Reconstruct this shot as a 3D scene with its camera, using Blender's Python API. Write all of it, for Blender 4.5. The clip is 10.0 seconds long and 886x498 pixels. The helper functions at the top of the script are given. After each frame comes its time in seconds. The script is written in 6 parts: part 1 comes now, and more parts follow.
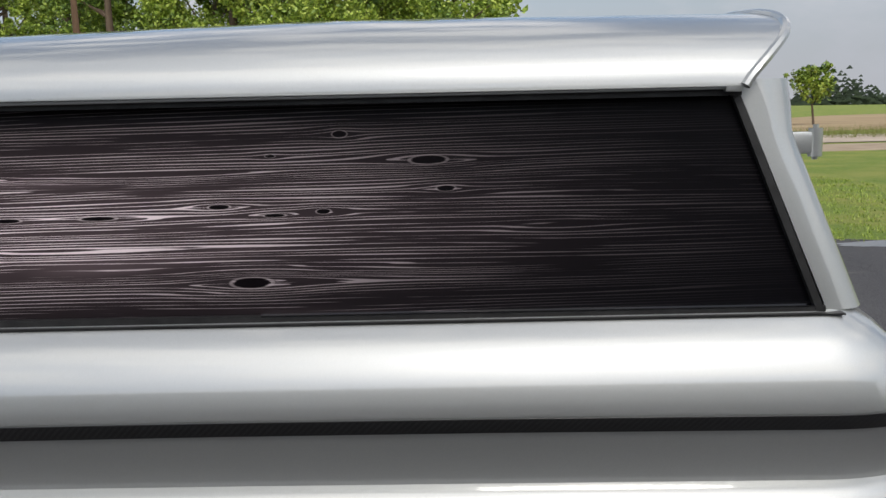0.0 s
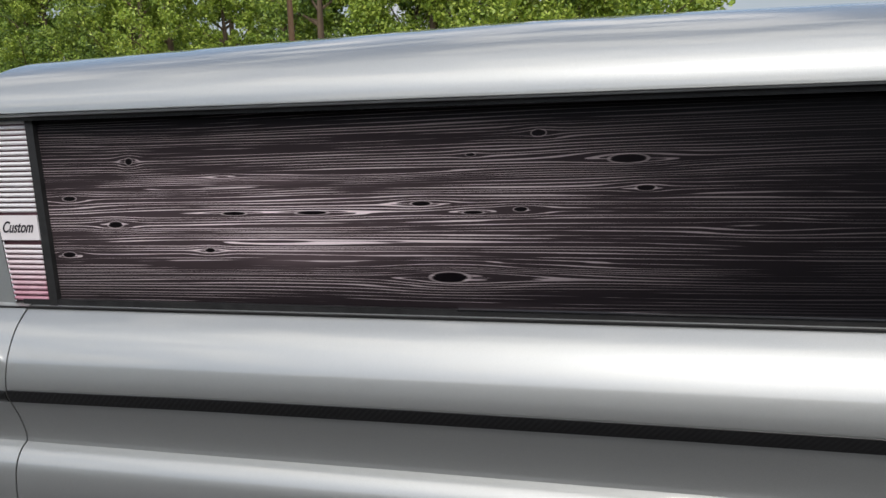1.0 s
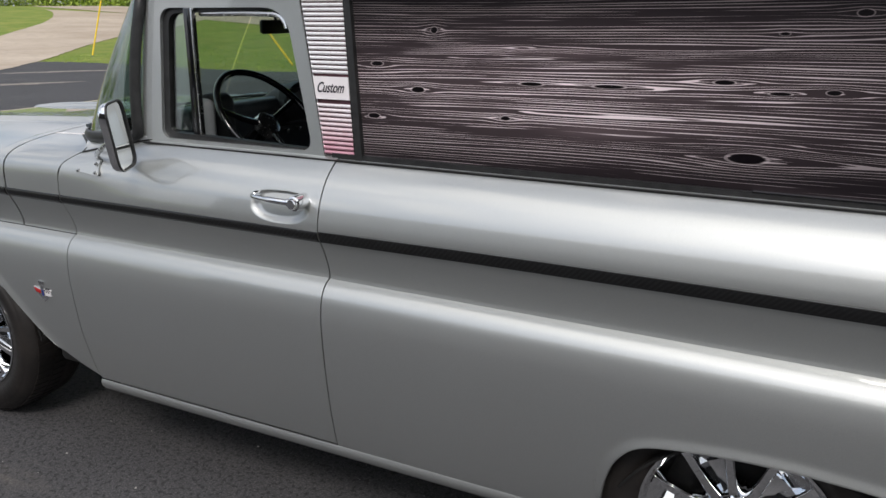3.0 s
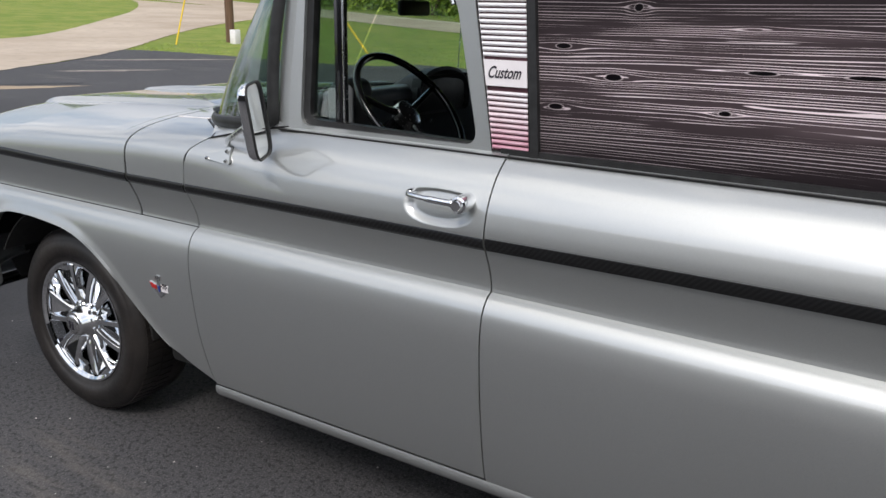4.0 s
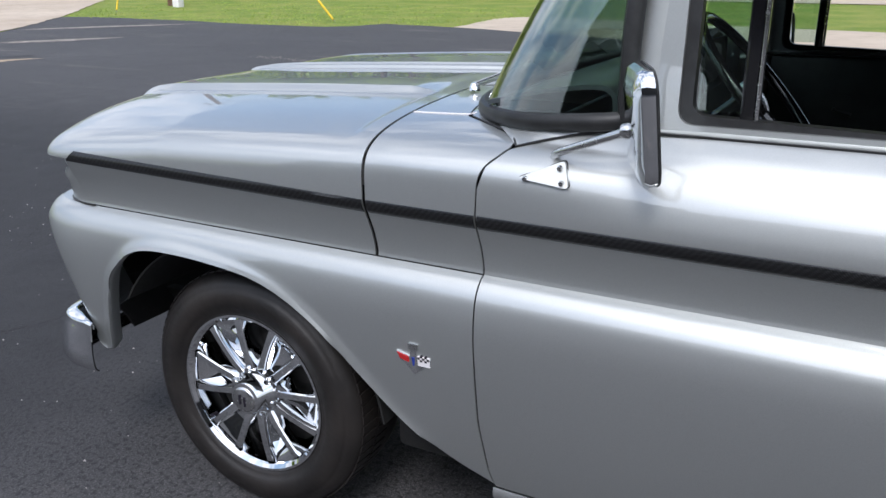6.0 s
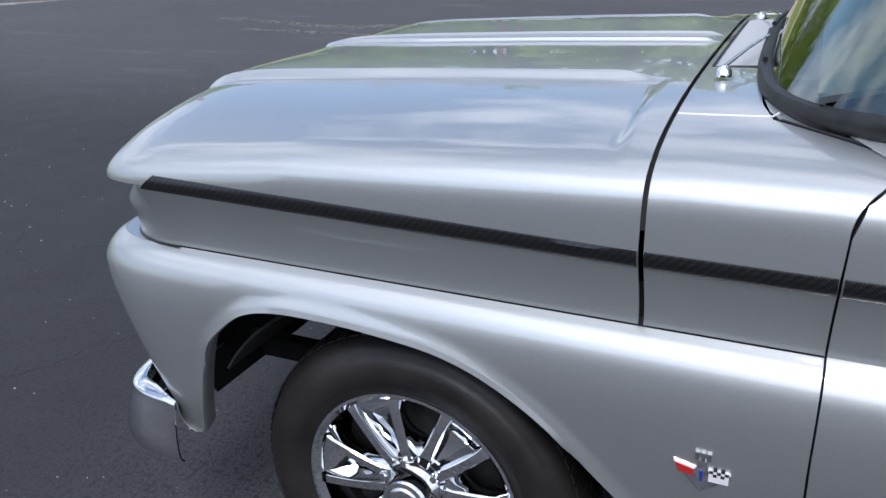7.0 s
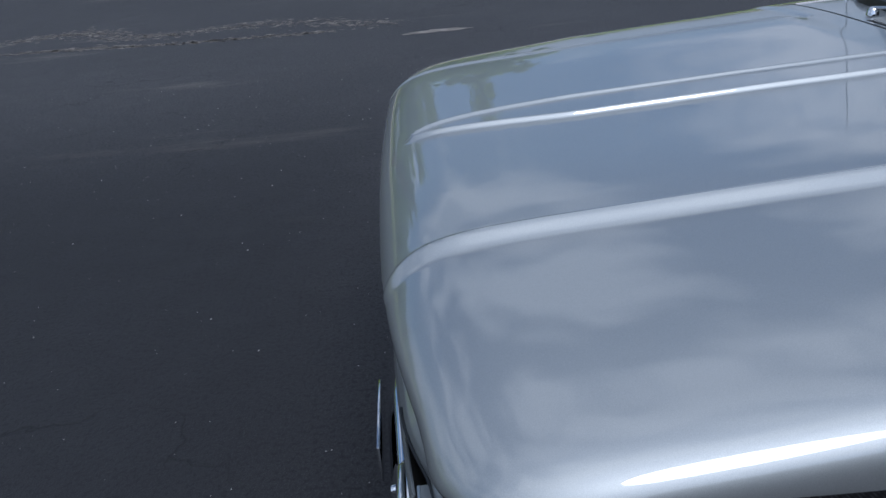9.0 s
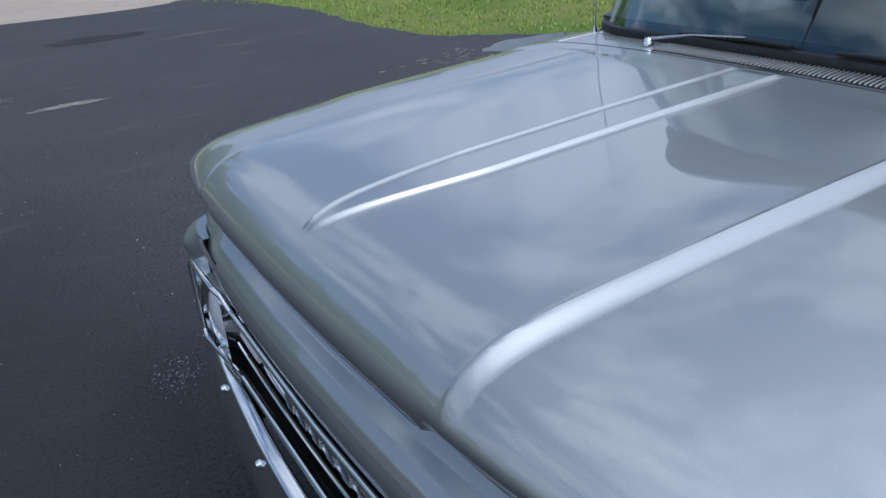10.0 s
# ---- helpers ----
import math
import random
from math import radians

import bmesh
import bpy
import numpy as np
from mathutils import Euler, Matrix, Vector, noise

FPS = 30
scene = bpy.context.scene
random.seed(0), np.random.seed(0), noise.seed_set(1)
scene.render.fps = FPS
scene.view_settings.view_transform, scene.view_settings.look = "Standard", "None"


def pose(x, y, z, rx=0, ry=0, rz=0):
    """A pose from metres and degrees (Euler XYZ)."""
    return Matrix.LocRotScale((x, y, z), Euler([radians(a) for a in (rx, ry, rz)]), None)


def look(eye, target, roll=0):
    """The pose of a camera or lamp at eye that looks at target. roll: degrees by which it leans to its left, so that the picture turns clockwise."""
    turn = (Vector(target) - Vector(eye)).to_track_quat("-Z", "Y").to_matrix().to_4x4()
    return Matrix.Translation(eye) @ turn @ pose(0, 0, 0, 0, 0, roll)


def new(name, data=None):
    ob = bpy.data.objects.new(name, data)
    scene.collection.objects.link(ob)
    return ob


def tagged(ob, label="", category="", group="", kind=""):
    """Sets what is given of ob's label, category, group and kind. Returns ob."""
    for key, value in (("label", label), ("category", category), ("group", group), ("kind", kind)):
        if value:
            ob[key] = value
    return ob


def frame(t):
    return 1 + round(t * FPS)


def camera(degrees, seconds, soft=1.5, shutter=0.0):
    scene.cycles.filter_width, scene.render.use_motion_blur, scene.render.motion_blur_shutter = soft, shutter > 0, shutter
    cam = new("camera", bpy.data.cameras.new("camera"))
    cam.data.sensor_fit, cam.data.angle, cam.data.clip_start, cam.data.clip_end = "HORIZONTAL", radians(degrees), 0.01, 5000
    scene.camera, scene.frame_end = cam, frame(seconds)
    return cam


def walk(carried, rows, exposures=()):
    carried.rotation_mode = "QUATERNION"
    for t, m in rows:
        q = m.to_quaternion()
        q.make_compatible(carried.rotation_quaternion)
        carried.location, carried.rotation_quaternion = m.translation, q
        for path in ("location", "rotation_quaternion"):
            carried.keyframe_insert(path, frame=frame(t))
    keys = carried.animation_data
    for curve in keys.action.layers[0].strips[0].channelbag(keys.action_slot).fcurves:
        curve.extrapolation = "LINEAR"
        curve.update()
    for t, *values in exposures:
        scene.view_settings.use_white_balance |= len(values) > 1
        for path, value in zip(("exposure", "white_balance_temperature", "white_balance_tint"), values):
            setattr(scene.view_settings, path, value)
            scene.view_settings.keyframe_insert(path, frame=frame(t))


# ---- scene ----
cam = camera(57.0, 10.0)
PATH = [
    (0, (3.310, -1.606, 1.614), (3.298, 0.365, 1.291), -1.6),
    (0.5, (3.313, -1.604, 1.542), (3.077, 0.363, 1.306), -1.6),
    (1, (3.299, -1.618, 1.611), (2.827, 0.302, 1.303), -2.1),
    (1.5, (3.268, -1.648, 1.591), (2.642, 0.229, 1.296), -1.6),
    (2, (3.214, -1.692, 1.576), (2.520, 0.151, 1.225), -1.3),
    (2.5, (3.203, -1.723, 1.573), (2.421, 0.062, 1.117), -1.1),
    (3, (3.114, -1.795, 1.579), (2.225, -0.088, 1.028), -0.3),
    (3.2, (3.041, -1.835, 1.577), (2.145, -0.141, 1.006), -0.2),
    (4.5, (2.441, -1.588, 1.499), (1.372, 0.009, 0.953), 1.4),
    (5, (2.114, -1.639, 1.514), (1.082, -0.024, 0.947), 0.5),
    (5.2, (1.999, -1.612, 1.498), (0.975, 0.008, 0.929), -0.3),
    (6.3, (1.183, -1.403, 1.491), (0.352, 0.284, 0.815), -0.3),
    (6.5, (1.019, -1.333, 1.487), (0.211, 0.360, 0.800), -0.4),
    (7, (0.644, -1.163, 1.478), (-0.122, 0.525, 0.730), -1.4),
    (7.5, (0.279, -1.018, 1.546), (-0.440, 0.658, 0.726), -2.4),
    (8, (-0.017, -0.989, 1.644), (-0.558, 0.731, 0.782), -5.4),
    (8.5, (-0.372, -0.778, 1.632), (-0.686, 0.993, 0.756), -6.2),
    (9, (-0.678, -0.631, 1.656), (-0.655, 1.171, 0.786), -5.6),
    (9.5, (-0.962, -0.504, 1.688), (-0.447, 1.233, 0.841), -4.6),
    (10, (-1.137, -0.252, 1.659), (-0.258, 1.341, 0.831), -5.0),
]
EXPOSURES = [(0.0, -0.05, 6680, 11), (3.0, 0.08, 6680, 11), (4.5, 0.29, 6520, 12), (5.0, 0.31, 6400, 12), (6.5, 0.46, 5950, 13), (7.5, 0.24, 5750, 14), (8.0, 0.10, 5650, 14), (9.0, -0.56, 5450, 11), (9.5, -0.38, 5450, 11), (10.0, -0.25, 5450, 12)]
walk(cam, [(t, look(eye, target, roll)) for t, eye, target, roll in PATH], EXPOSURES)

# ---- sky, sun, exposure ----
SUN_EL, SUN_AZ = radians(48.5), radians(163.6)      # azimuth: where the sun stands, clockwise from +y
world = bpy.data.worlds.new("sky_world")
scene.world = world
world.use_nodes = True
wn, wl = world.node_tree.nodes, world.node_tree.links
wn.clear()
w_out = wn.new("ShaderNodeOutputWorld")
w_bg = wn.new("ShaderNodeBackground")
w_sky = wn.new("ShaderNodeTexSky")
w_sky.sky_type, w_sky.sun_disc = "NISHITA", False
w_sky.sun_elevation, w_sky.sun_rotation = SUN_EL, SUN_AZ
w_sky.air_density, w_sky.dust_density, w_sky.ozone_density = 1.2, 0.8, 2.0
w_tc = wn.new("ShaderNodeTexCoord")
w_map = wn.new("ShaderNodeMapping")
w_map.inputs["Scale"].default_value = (1.0, 1.0, 1.9)
w_map.inputs["Location"].default_value = (0.7, 0.2, 0.4)
w_noise = wn.new("ShaderNodeTexNoise")
w_noise.inputs["Scale"].default_value, w_noise.inputs["Detail"].default_value, w_noise.inputs["Roughness"].default_value = 2.8, 12, 0.58
w_ramp = wn.new("ShaderNodeValToRGB")
w_ramp.color_ramp.elements[0].position, w_ramp.color_ramp.elements[1].position = 0.455, 0.60
w_mix = wn.new("ShaderNodeMix")
w_mix.data_type = "RGBA"
wl.new(w_tc.outputs["Generated"], w_map.inputs["Vector"])
wl.new(w_map.outputs["Vector"], w_noise.inputs["Vector"])
wl.new(w_noise.outputs["Fac"], w_ramp.inputs["Fac"])
# a closed grey bank low over the horizon
w_sep = wn.new("ShaderNodeSeparateXYZ")
w_low = wn.new("ShaderNodeMapRange")
w_low.interpolation_type = "SMOOTHSTEP"
w_low.inputs["From Min"].default_value, w_low.inputs["From Max"].default_value = 0.30, 0.04
w_low.inputs["To Max"].default_value = 0.9
w_bank = wn.new("ShaderNodeMix")
w_bank.data_type = "RGBA"
w_bank.inputs["B"].default_value = (3.7, 4.0, 4.6, 1)
wl.new(w_tc.outputs["Generated"], w_sep.inputs[0])
wl.new(w_sep.outputs["Z"], w_low.inputs["Value"])
wl.new(w_ramp.outputs["Color"], w_mix.inputs["Factor"])
wl.new(w_mix.outputs["Result"], w_bank.inputs["A"])
wl.new(w_low.outputs["Result"], w_bank.inputs["Factor"])
wl.new(w_sky.outputs["Color"], w_mix.inputs["A"])
# clouds are brighter towards the sun
w_dot = wn.new("ShaderNodeVectorMath")
w_dot.operation = "DOT_PRODUCT"
w_dot.inputs[1].default_value = (math.sin(SUN_AZ) * math.cos(SUN_EL), math.cos(SUN_AZ) * math.cos(SUN_EL), math.sin(SUN_EL))
w_tone = wn.new("ShaderNodeMapRange")
w_tone.inputs["From Min"].default_value, w_tone.inputs["From Max"].default_value = -0.6, 0.9
w_cloud = wn.new("ShaderNodeMix")
w_cloud.data_type = "RGBA"
w_cloud.inputs["A"].default_value, w_cloud.inputs["B"].default_value = (8.2, 8.4, 8.8, 1), (8.6, 8.6, 8.7, 1)
wl.new(w_tc.outputs["Generated"], w_dot.inputs[0])
wl.new(w_dot.outputs["Value"], w_tone.inputs["Value"])
wl.new(w_tone.outputs["Result"], w_cloud.inputs["Factor"])
wl.new(w_cloud.outputs["Result"], w_mix.inputs["B"])
# the veiled sun's glow
w_glow = wn.new("ShaderNodeMapRange")
w_glow.interpolation_type = "SMOOTHERSTEP"
w_glow.inputs["From Min"].default_value, w_glow.inputs["From Max"].default_value = 0.10, 1.0
w_veil = wn.new("ShaderNodeMix")
w_veil.data_type, w_veil.blend_type = "RGBA", "ADD"
w_veil.inputs["B"].default_value = (4.3, 4.2, 4.0, 1)
wl.new(w_dot.outputs["Value"], w_glow.inputs["Value"])
wl.new(w_glow.outputs["Result"], w_veil.inputs["Factor"])
wl.new(w_bank.outputs["Result"], w_veil.inputs["A"])
wl.new(w_veil.outputs["Result"], w_bg.inputs["Color"])
wl.new(w_bg.outputs["Background"], w_out.inputs["Surface"])
w_bg.inputs["Strength"].default_value = 0.118

sun_data = bpy.data.lights.new("sun", "SUN")
sun_data.energy, sun_data.angle, sun_data.color = 1.5, radians(17.0), (1.0, 0.965, 0.915)
sun = new("sun", sun_data)
sun.matrix_world = look((40 * math.sin(SUN_AZ) * math.cos(SUN_EL), 40 * math.cos(SUN_AZ) * math.cos(SUN_EL), 40 * math.sin(SUN_EL)), (0, 0, 0))


# ---- materials ----
def material(name, color, rough=0.5, metal=0.0, coat=0.0, coat_rough=0.03, spec=0.5):
    m = bpy.data.materials.new(name)
    m.use_nodes = True
    b = m.node_tree.nodes["Principled BSDF"]
    b.inputs["Base Color"].default_value = (*color, 1)
    b.inputs["Roughness"].default_value, b.inputs["Metallic"].default_value = rough, metal
    b.inputs["Coat Weight"].default_value, b.inputs["Coat Roughness"].default_value = coat, coat_rough
    b.inputs["Specular IOR Level"].default_value = spec
    return m


class Nodes:
    """Short hand for the node trees of the materials."""

    def __init__(self, mat):
        self.n, self.l = mat.node_tree.nodes, mat.node_tree.links
        self.b = self.n["Principled BSDF"]

    def put(self, socket, value):
        if hasattr(value, "links"):
            self.l.new(value, socket)
        else:
            socket.default_value = value

    def math(self, op, a, b=0.0, c=None):
        n = self.n.new("ShaderNodeMath")
        n.operation = op
        self.put(n.inputs[0], a)
        self.put(n.inputs[1], b)
        if c is not None:
            self.put(n.inputs[2], c)
        return n.outputs[0]

    def coords(self, scale=(1, 1, 1), kind="Object", loc=(0, 0, 0)):
        t, m = self.n.new("ShaderNodeTexCoord"), self.n.new("ShaderNodeMapping")
        m.inputs["Scale"].default_value, m.inputs["Location"].default_value = scale, loc
        self.l.new(t.outputs[kind], m.inputs["Vector"])
        return m.outputs["Vector"]

    def noise(self, vec, scale, detail=4.0, rough=0.55, distort=0.0):
        n = self.n.new("ShaderNodeTexNoise")
        self.l.new(vec, n.inputs["Vector"])
        n.inputs["Scale"].default_value, n.inputs["Detail"].default_value = scale, detail
        n.inputs["Roughness"].default_value, n.inputs["Distortion"].default_value = rough, distort
        return n.outputs["Fac"]

    def ramp(self, fac, stops):
        n = self.n.new("ShaderNodeValToRGB")
        self.l.new(fac, n.inputs["Fac"])
        e = n.color_ramp.elements
        e[0].position, e[0].color = stops[0][0], (*stops[0][1], 1)
        e[1].position, e[1].color = stops[-1][0], (*stops[-1][1], 1)
        for p, c in stops[1:-1]:
            e.new(p).color = (*c, 1)
        return n.outputs["Color"]

    def smooth(self, value, lo, hi):
        n = self.n.new("ShaderNodeMapRange")
        n.interpolation_type = "SMOOTHSTEP"
        self.put(n.inputs["Value"], value)
        n.inputs["From Min"].default_value, n.inputs["From Max"].default_value = lo, hi
        return n.outputs["Result"]

    def mix(self, fac, a, b, kind="MIX"):
        n = self.n.new("ShaderNodeMix")
        n.data_type, n.blend_type = "RGBA", kind
        self.put(n.inputs["Factor"], fac)
        self.put(n.inputs["A"], a if hasattr(a, "links") else (*a, 1))
        self.put(n.inputs["B"], b if hasattr(b, "links") else (*b, 1))
        return n.outputs["Result"]

    def bump(self, height, strength=0.3, distance=0.01):
        n = self.n.new("ShaderNodeBump")
        n.inputs["Strength"].default_value, n.inputs["Distance"].default_value = strength, distance
        self.l.new(height, n.inputs["Height"])
        self.l.new(n.outputs["Normal"], self.b.inputs["Normal"])

    def color(self, value):
        self.put(self.b.inputs["Base Color"], value)

    def rough(self, value):
        self.put(self.b.inputs["Roughness"], value)


def speckled(name, a, b, scale, rough=0.6, metal=0.0, bump=0.0, coat=0.0, detail=6.0, stretch=(1, 1, 1), lo=0.35, hi=0.65):
    """A material with two tones in a noise of the given scale and a finer one in its gloss."""
    m = material(name, a, rough, metal, coat)
    n = Nodes(m)
    v = n.coords(stretch)
    big, fine = n.noise(v, scale, detail), n.noise(v, scale * 7.3, 3.0)
    n.color(n.ramp(big, [(lo, a), (hi, b)]))
    n.rough(n.math("MULTIPLY_ADD", fine, 0.22, rough - 0.11))
    if bump:
        n.bump(fine, bump, 0.004)
    return m


# silver metallic paint under clear coat
SILVER = material("silver_paint", (0.6, 0.61, 0.6), 0.5, 0.88, 1.0, 0.012)
_n = Nodes(SILVER)
_v = _n.coords()
_flake, _wave, _dust = _n.noise(_v, 900.0, 2.0), _n.noise(_v, 1.6, 3.0), _n.noise(_v, 26.0, 6.0, 0.7)
_n.color(_n.mix(_n.math("MULTIPLY", _n.smooth(_dust, 0.5, 0.9), 0.18), _n.ramp(_flake, [(0.3, (0.44, 0.455, 0.445)), (0.7, (0.53, 0.545, 0.535))]), (0.44, 0.44, 0.41)))
_n.rough(_n.math("MULTIPLY_ADD", _wave, 0.05, 0.485))
_n.b.inputs["Coat IOR"].default_value = 1.95

CHROME = material("chrome", (0.80, 0.81, 0.82), 0.05, 1.0)
_n = Nodes(CHROME)
_v = _n.coords()
_n.color(_n.ramp(_n.noise(_v, 12.0, 4.0), [(0.35, (0.76, 0.77, 0.78)), (0.65, (0.86, 0.87, 0.88))]))
_n.rough(_n.math("MULTIPLY_ADD", _n.smooth(_n.noise(_v, 35.0, 5.0), 0.45, 0.75), 0.07, 0.025))
CHROME_WORN = speckled("worn_chrome", (0.60, 0.60, 0.59), (0.72, 0.72, 0.72), 14.0, 0.24, 1.0, lo=0.3, hi=0.7)
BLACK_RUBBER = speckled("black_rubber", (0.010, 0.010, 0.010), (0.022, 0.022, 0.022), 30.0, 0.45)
TYRE = speckled("tyre_rubber", (0.010, 0.0085, 0.008), (0.026, 0.0215, 0.019), 7.0, 0.5, bump=0.25)
DARK = speckled("underbody_black", (0.006, 0.006, 0.006), (0.016, 0.015, 0.014), 6.0, 0.85)
INTERIOR = speckled("black_interior_vinyl", (0.010, 0.011, 0.012), (0.022, 0.023, 0.024), 14.0, 0.5, bump=0.1)
DASH = speckled("grey_dashboard_paint", (0.045, 0.055, 0.062), (0.065, 0.075, 0.082), 5.0, 0.4, coat=0.4)
GLOSS_BLACK = speckled("gloss_black_paint", (0.004, 0.004, 0.005), (0.008, 0.008, 0.009), 3.0, 0.18, coat=0.7)
GREY_VINYL = speckled("grey_seat_vinyl", (0.20, 0.21, 0.22), (0.27, 0.28, 0.29), 9.0, 0.5, bump=0.1)
WHITE_METAL = speckled("pale_enamel", (0.78, 0.74, 0.75), (0.86, 0.82, 0.83), 8.0, 0.35)
RED = material("red_enamel", (0.45, 0.02, 0.02), 0.25, 0, 0.5)
BLUE = material("blue_enamel", (0.02, 0.04, 0.25), 0.25, 0, 0.5)
INK = material("dark_ink", (0.015, 0.012, 0.02), 0.4)
LAMP_GLASS = material("lamp_glass", (0.9, 0.9, 0.9), 0.05, 0.0, 0.5)
MIRROR = material("mirror_glass", (0.86, 0.88, 0.88), 0.01, 1.0)


def glass(name, tint, clear=0.9):
    m = bpy.data.materials.new(name)
    m.use_nodes = True
    nt = m.node_tree
    nt.nodes.remove(nt.nodes["Principled BSDF"])
    out = nt.nodes["Material Output"]
    tr, gl, mx, lw = (nt.nodes.new(k) for k in ("ShaderNodeBsdfTransparent", "ShaderNodeBsdfGlossy", "ShaderNodeMixShader", "ShaderNodeLayerWeight"))
    tr.inputs["Color"].default_value = (*[c * clear for c in tint], 1)
    gl.inputs["Roughness"].default_value = 0.012
    lw.inputs["Blend"].default_value = 0.5
    pw, sc = nt.nodes.new("ShaderNodeMath"), nt.nodes.new("ShaderNodeMath")
    pw.operation, sc.operation = "POWER", "MULTIPLY_ADD"
    pw.inputs[1].default_value = 2.8
    sc.inputs[1].default_value, sc.inputs[2].default_value = 0.86, 0.11
    nt.links.new(lw.outputs["Facing"], pw.inputs[0])
    nt.links.new(pw.outputs[0], sc.inputs[0])
    nt.links.new(sc.outputs[0], mx.inputs["Fac"])
    nt.links.new(tr.outputs["BSDF"], mx.inputs[1])
    nt.links.new(gl.outputs["BSDF"], mx.inputs[2])
    nt.links.new(mx.outputs["Shader"], out.inputs["Surface"])
    return m


GLASS = glass("tinted_glass", (0.86, 0.95, 0.90), 0.96)

# carbon-fibre weave of the belt stripe
CARBON = material("carbon_fibre", (0.012, 0.012, 0.013), 0.3, 0.0, 0.35, 0.08, 0.3)
_n = Nodes(CARBON)
_sep = _n.n.new("ShaderNodeSeparateXYZ")
_n.l.new(_n.coords(), _sep.inputs[0])
_u = _n.math("MULTIPLY", _n.math("ADD", _sep.outputs[0], _sep.outputs[2]), 1150.0)
_w = _n.math("MULTIPLY", _n.math("SUBTRACT", _sep.outputs[0], _sep.outputs[2]), 420.0)
_weave = _n.math("MULTIPLY_ADD", _n.math("SINE", _u), 0.5, 0.5)
_weave2 = _n.math("MULTIPLY_ADD", _n.math("SINE", _w), 0.25, 0.6)
_n.color(_n.ramp(_n.math("MULTIPLY", _weave, _weave2), [(0.2, (0.003, 0.003, 0.003)), (0.8, (0.034, 0.035, 0.037))]))

# black gloss panel with printed wood grain that fades into plain black towards the tail
WOODPANEL = material("wood_grain_print", (0.01, 0.01, 0.01), 0.3, 0.0, 0.6, 0.02, 0.08)
_n = Nodes(WOODPANEL)
_sep = _n.n.new("ShaderNodeSeparateXYZ")
_n.l.new(_n.coords(), _sep.inputs[0])
_x, _z = _sep.outputs[0], _sep.outputs[2]
# x, z, half length, half height, bend
EYES = [(2.068, 1.542, 0.013, 0.011, 1), (1.895, 1.453, 0.024, 0.008, 0.8), (2.026, 1.387, 0.027, 0.01, 1), (1.890, 1.312, 0.024, 0.009, 0.9), (2.285, 1.324, 0.018, 0.007, 0.9), (2.35, 1.412, 0.04, 0.006, 0.8), (2.55, 1.412, 0.05, 0.006, 1), (2.815, 1.43, 0.03, 0.007, 1), (2.935, 1.409, 0.03, 0.005, 0.8), (3.042, 1.415, 0.02, 0.007, 0.9), (3.082, 1.580, 0.02, 0.01, 0.8), (2.93, 1.537, 0.014, 0.005, 0.5), (3.273, 1.520, 0.05, 0.012, 1.3), (3.309, 1.458, 0.026, 0.008, 0.9), (2.88, 1.264, 0.055, 0.015, 1.8)]
BENDS = [(2.15, 1.412, 0.085, 0.012, 0.8), (2.69, 1.504, 0.1, 0.01, 0.8), (3.555, 1.374, 0.05, 0.01, 0.7), (2.322, 1.499, 0.02, 0.005, 0.7), (2.45, 1.345, 0.14, 0.01, 0.7), (3.02, 1.262, 0.07, 0.012, 0.8), (2.2, 1.475, 0.1, 0.01, 0.8)]
_warp = _n.noise(_n.coords((0.40, 1, 5.0)), 1.3, 2.0, 0.45)
_fine = _n.noise(_n.coords((0.30, 1, 34.0), loc=(3, 0, 1)), 1.6, 2.0, 0.5)
_phi = _n.math("ADD", _n.math("MULTIPLY", _z, 141.0), _n.math("ADD", _n.math("MULTIPLY", _warp, 7.5), _n.math("MULTIPLY", _fine, 2.6)))
_core, _black = 0.0, 0.0
for _k, (_kx, _kz, _sx, _sz, _amp) in enumerate(EYES + BENDS):
    _dx = _n.math("DIVIDE", _n.math("SUBTRACT", _x, _kx), _sx * 0.85)
    _dz = _n.math("DIVIDE", _n.math("SUBTRACT", _z, _kz), _sz * 0.85)
    _xx, _zz = _n.math("MULTIPLY", _dx, _dx), _n.math("MULTIPLY", _dz, _dz)
    _r2 = _n.math("ADD", _xx, _zz)
    # lines part before the knot, run round it and close again behind it in a long flame
    _wide = _n.math("ADD", _n.math("MULTIPLY", _xx, 0.13), _n.math("MULTIPLY", _zz, 0.22))
    _side = _n.math("DIVIDE", _dz, _n.math("ADD", _n.math("ABSOLUTE", _dz), 0.35))
    _phi = _n.math("ADD", _phi, _n.math("MULTIPLY", _n.math("POWER", 2.7183, _n.math("MULTIPLY", _wide, -1.0)), _n.math("MULTIPLY", _side, -1.55 * _amp)))
    if _k < len(EYES):
        _core = _n.math("ADD", _core, _n.math("POWER", 2.7183, _n.math("MULTIPLY", _r2, -1.3)))
    else:
        _long = _n.math("ADD", _n.math("MULTIPLY", _xx, 0.6), _n.math("MULTIPLY", _zz, 2.6))
        _black = _n.math("ADD", _black, _n.math("POWER", 2.7183, _n.math("MULTIPLY", _long, -1.0)))
_rim = _n.math("MULTIPLY", _n.smooth(_core, 0.20, 0.25), _n.smooth(_core, 0.38, 0.33))
_thick = _n.noise(_n.coords((0.8, 1, 13.0), loc=(7, 0, 0)), 2.6, 3.0, 0.6)
_band = _n.noise(_n.coords((0.5, 1, 9.0), loc=(1, 0, 4)), 1.9, 2.0, 0.5)
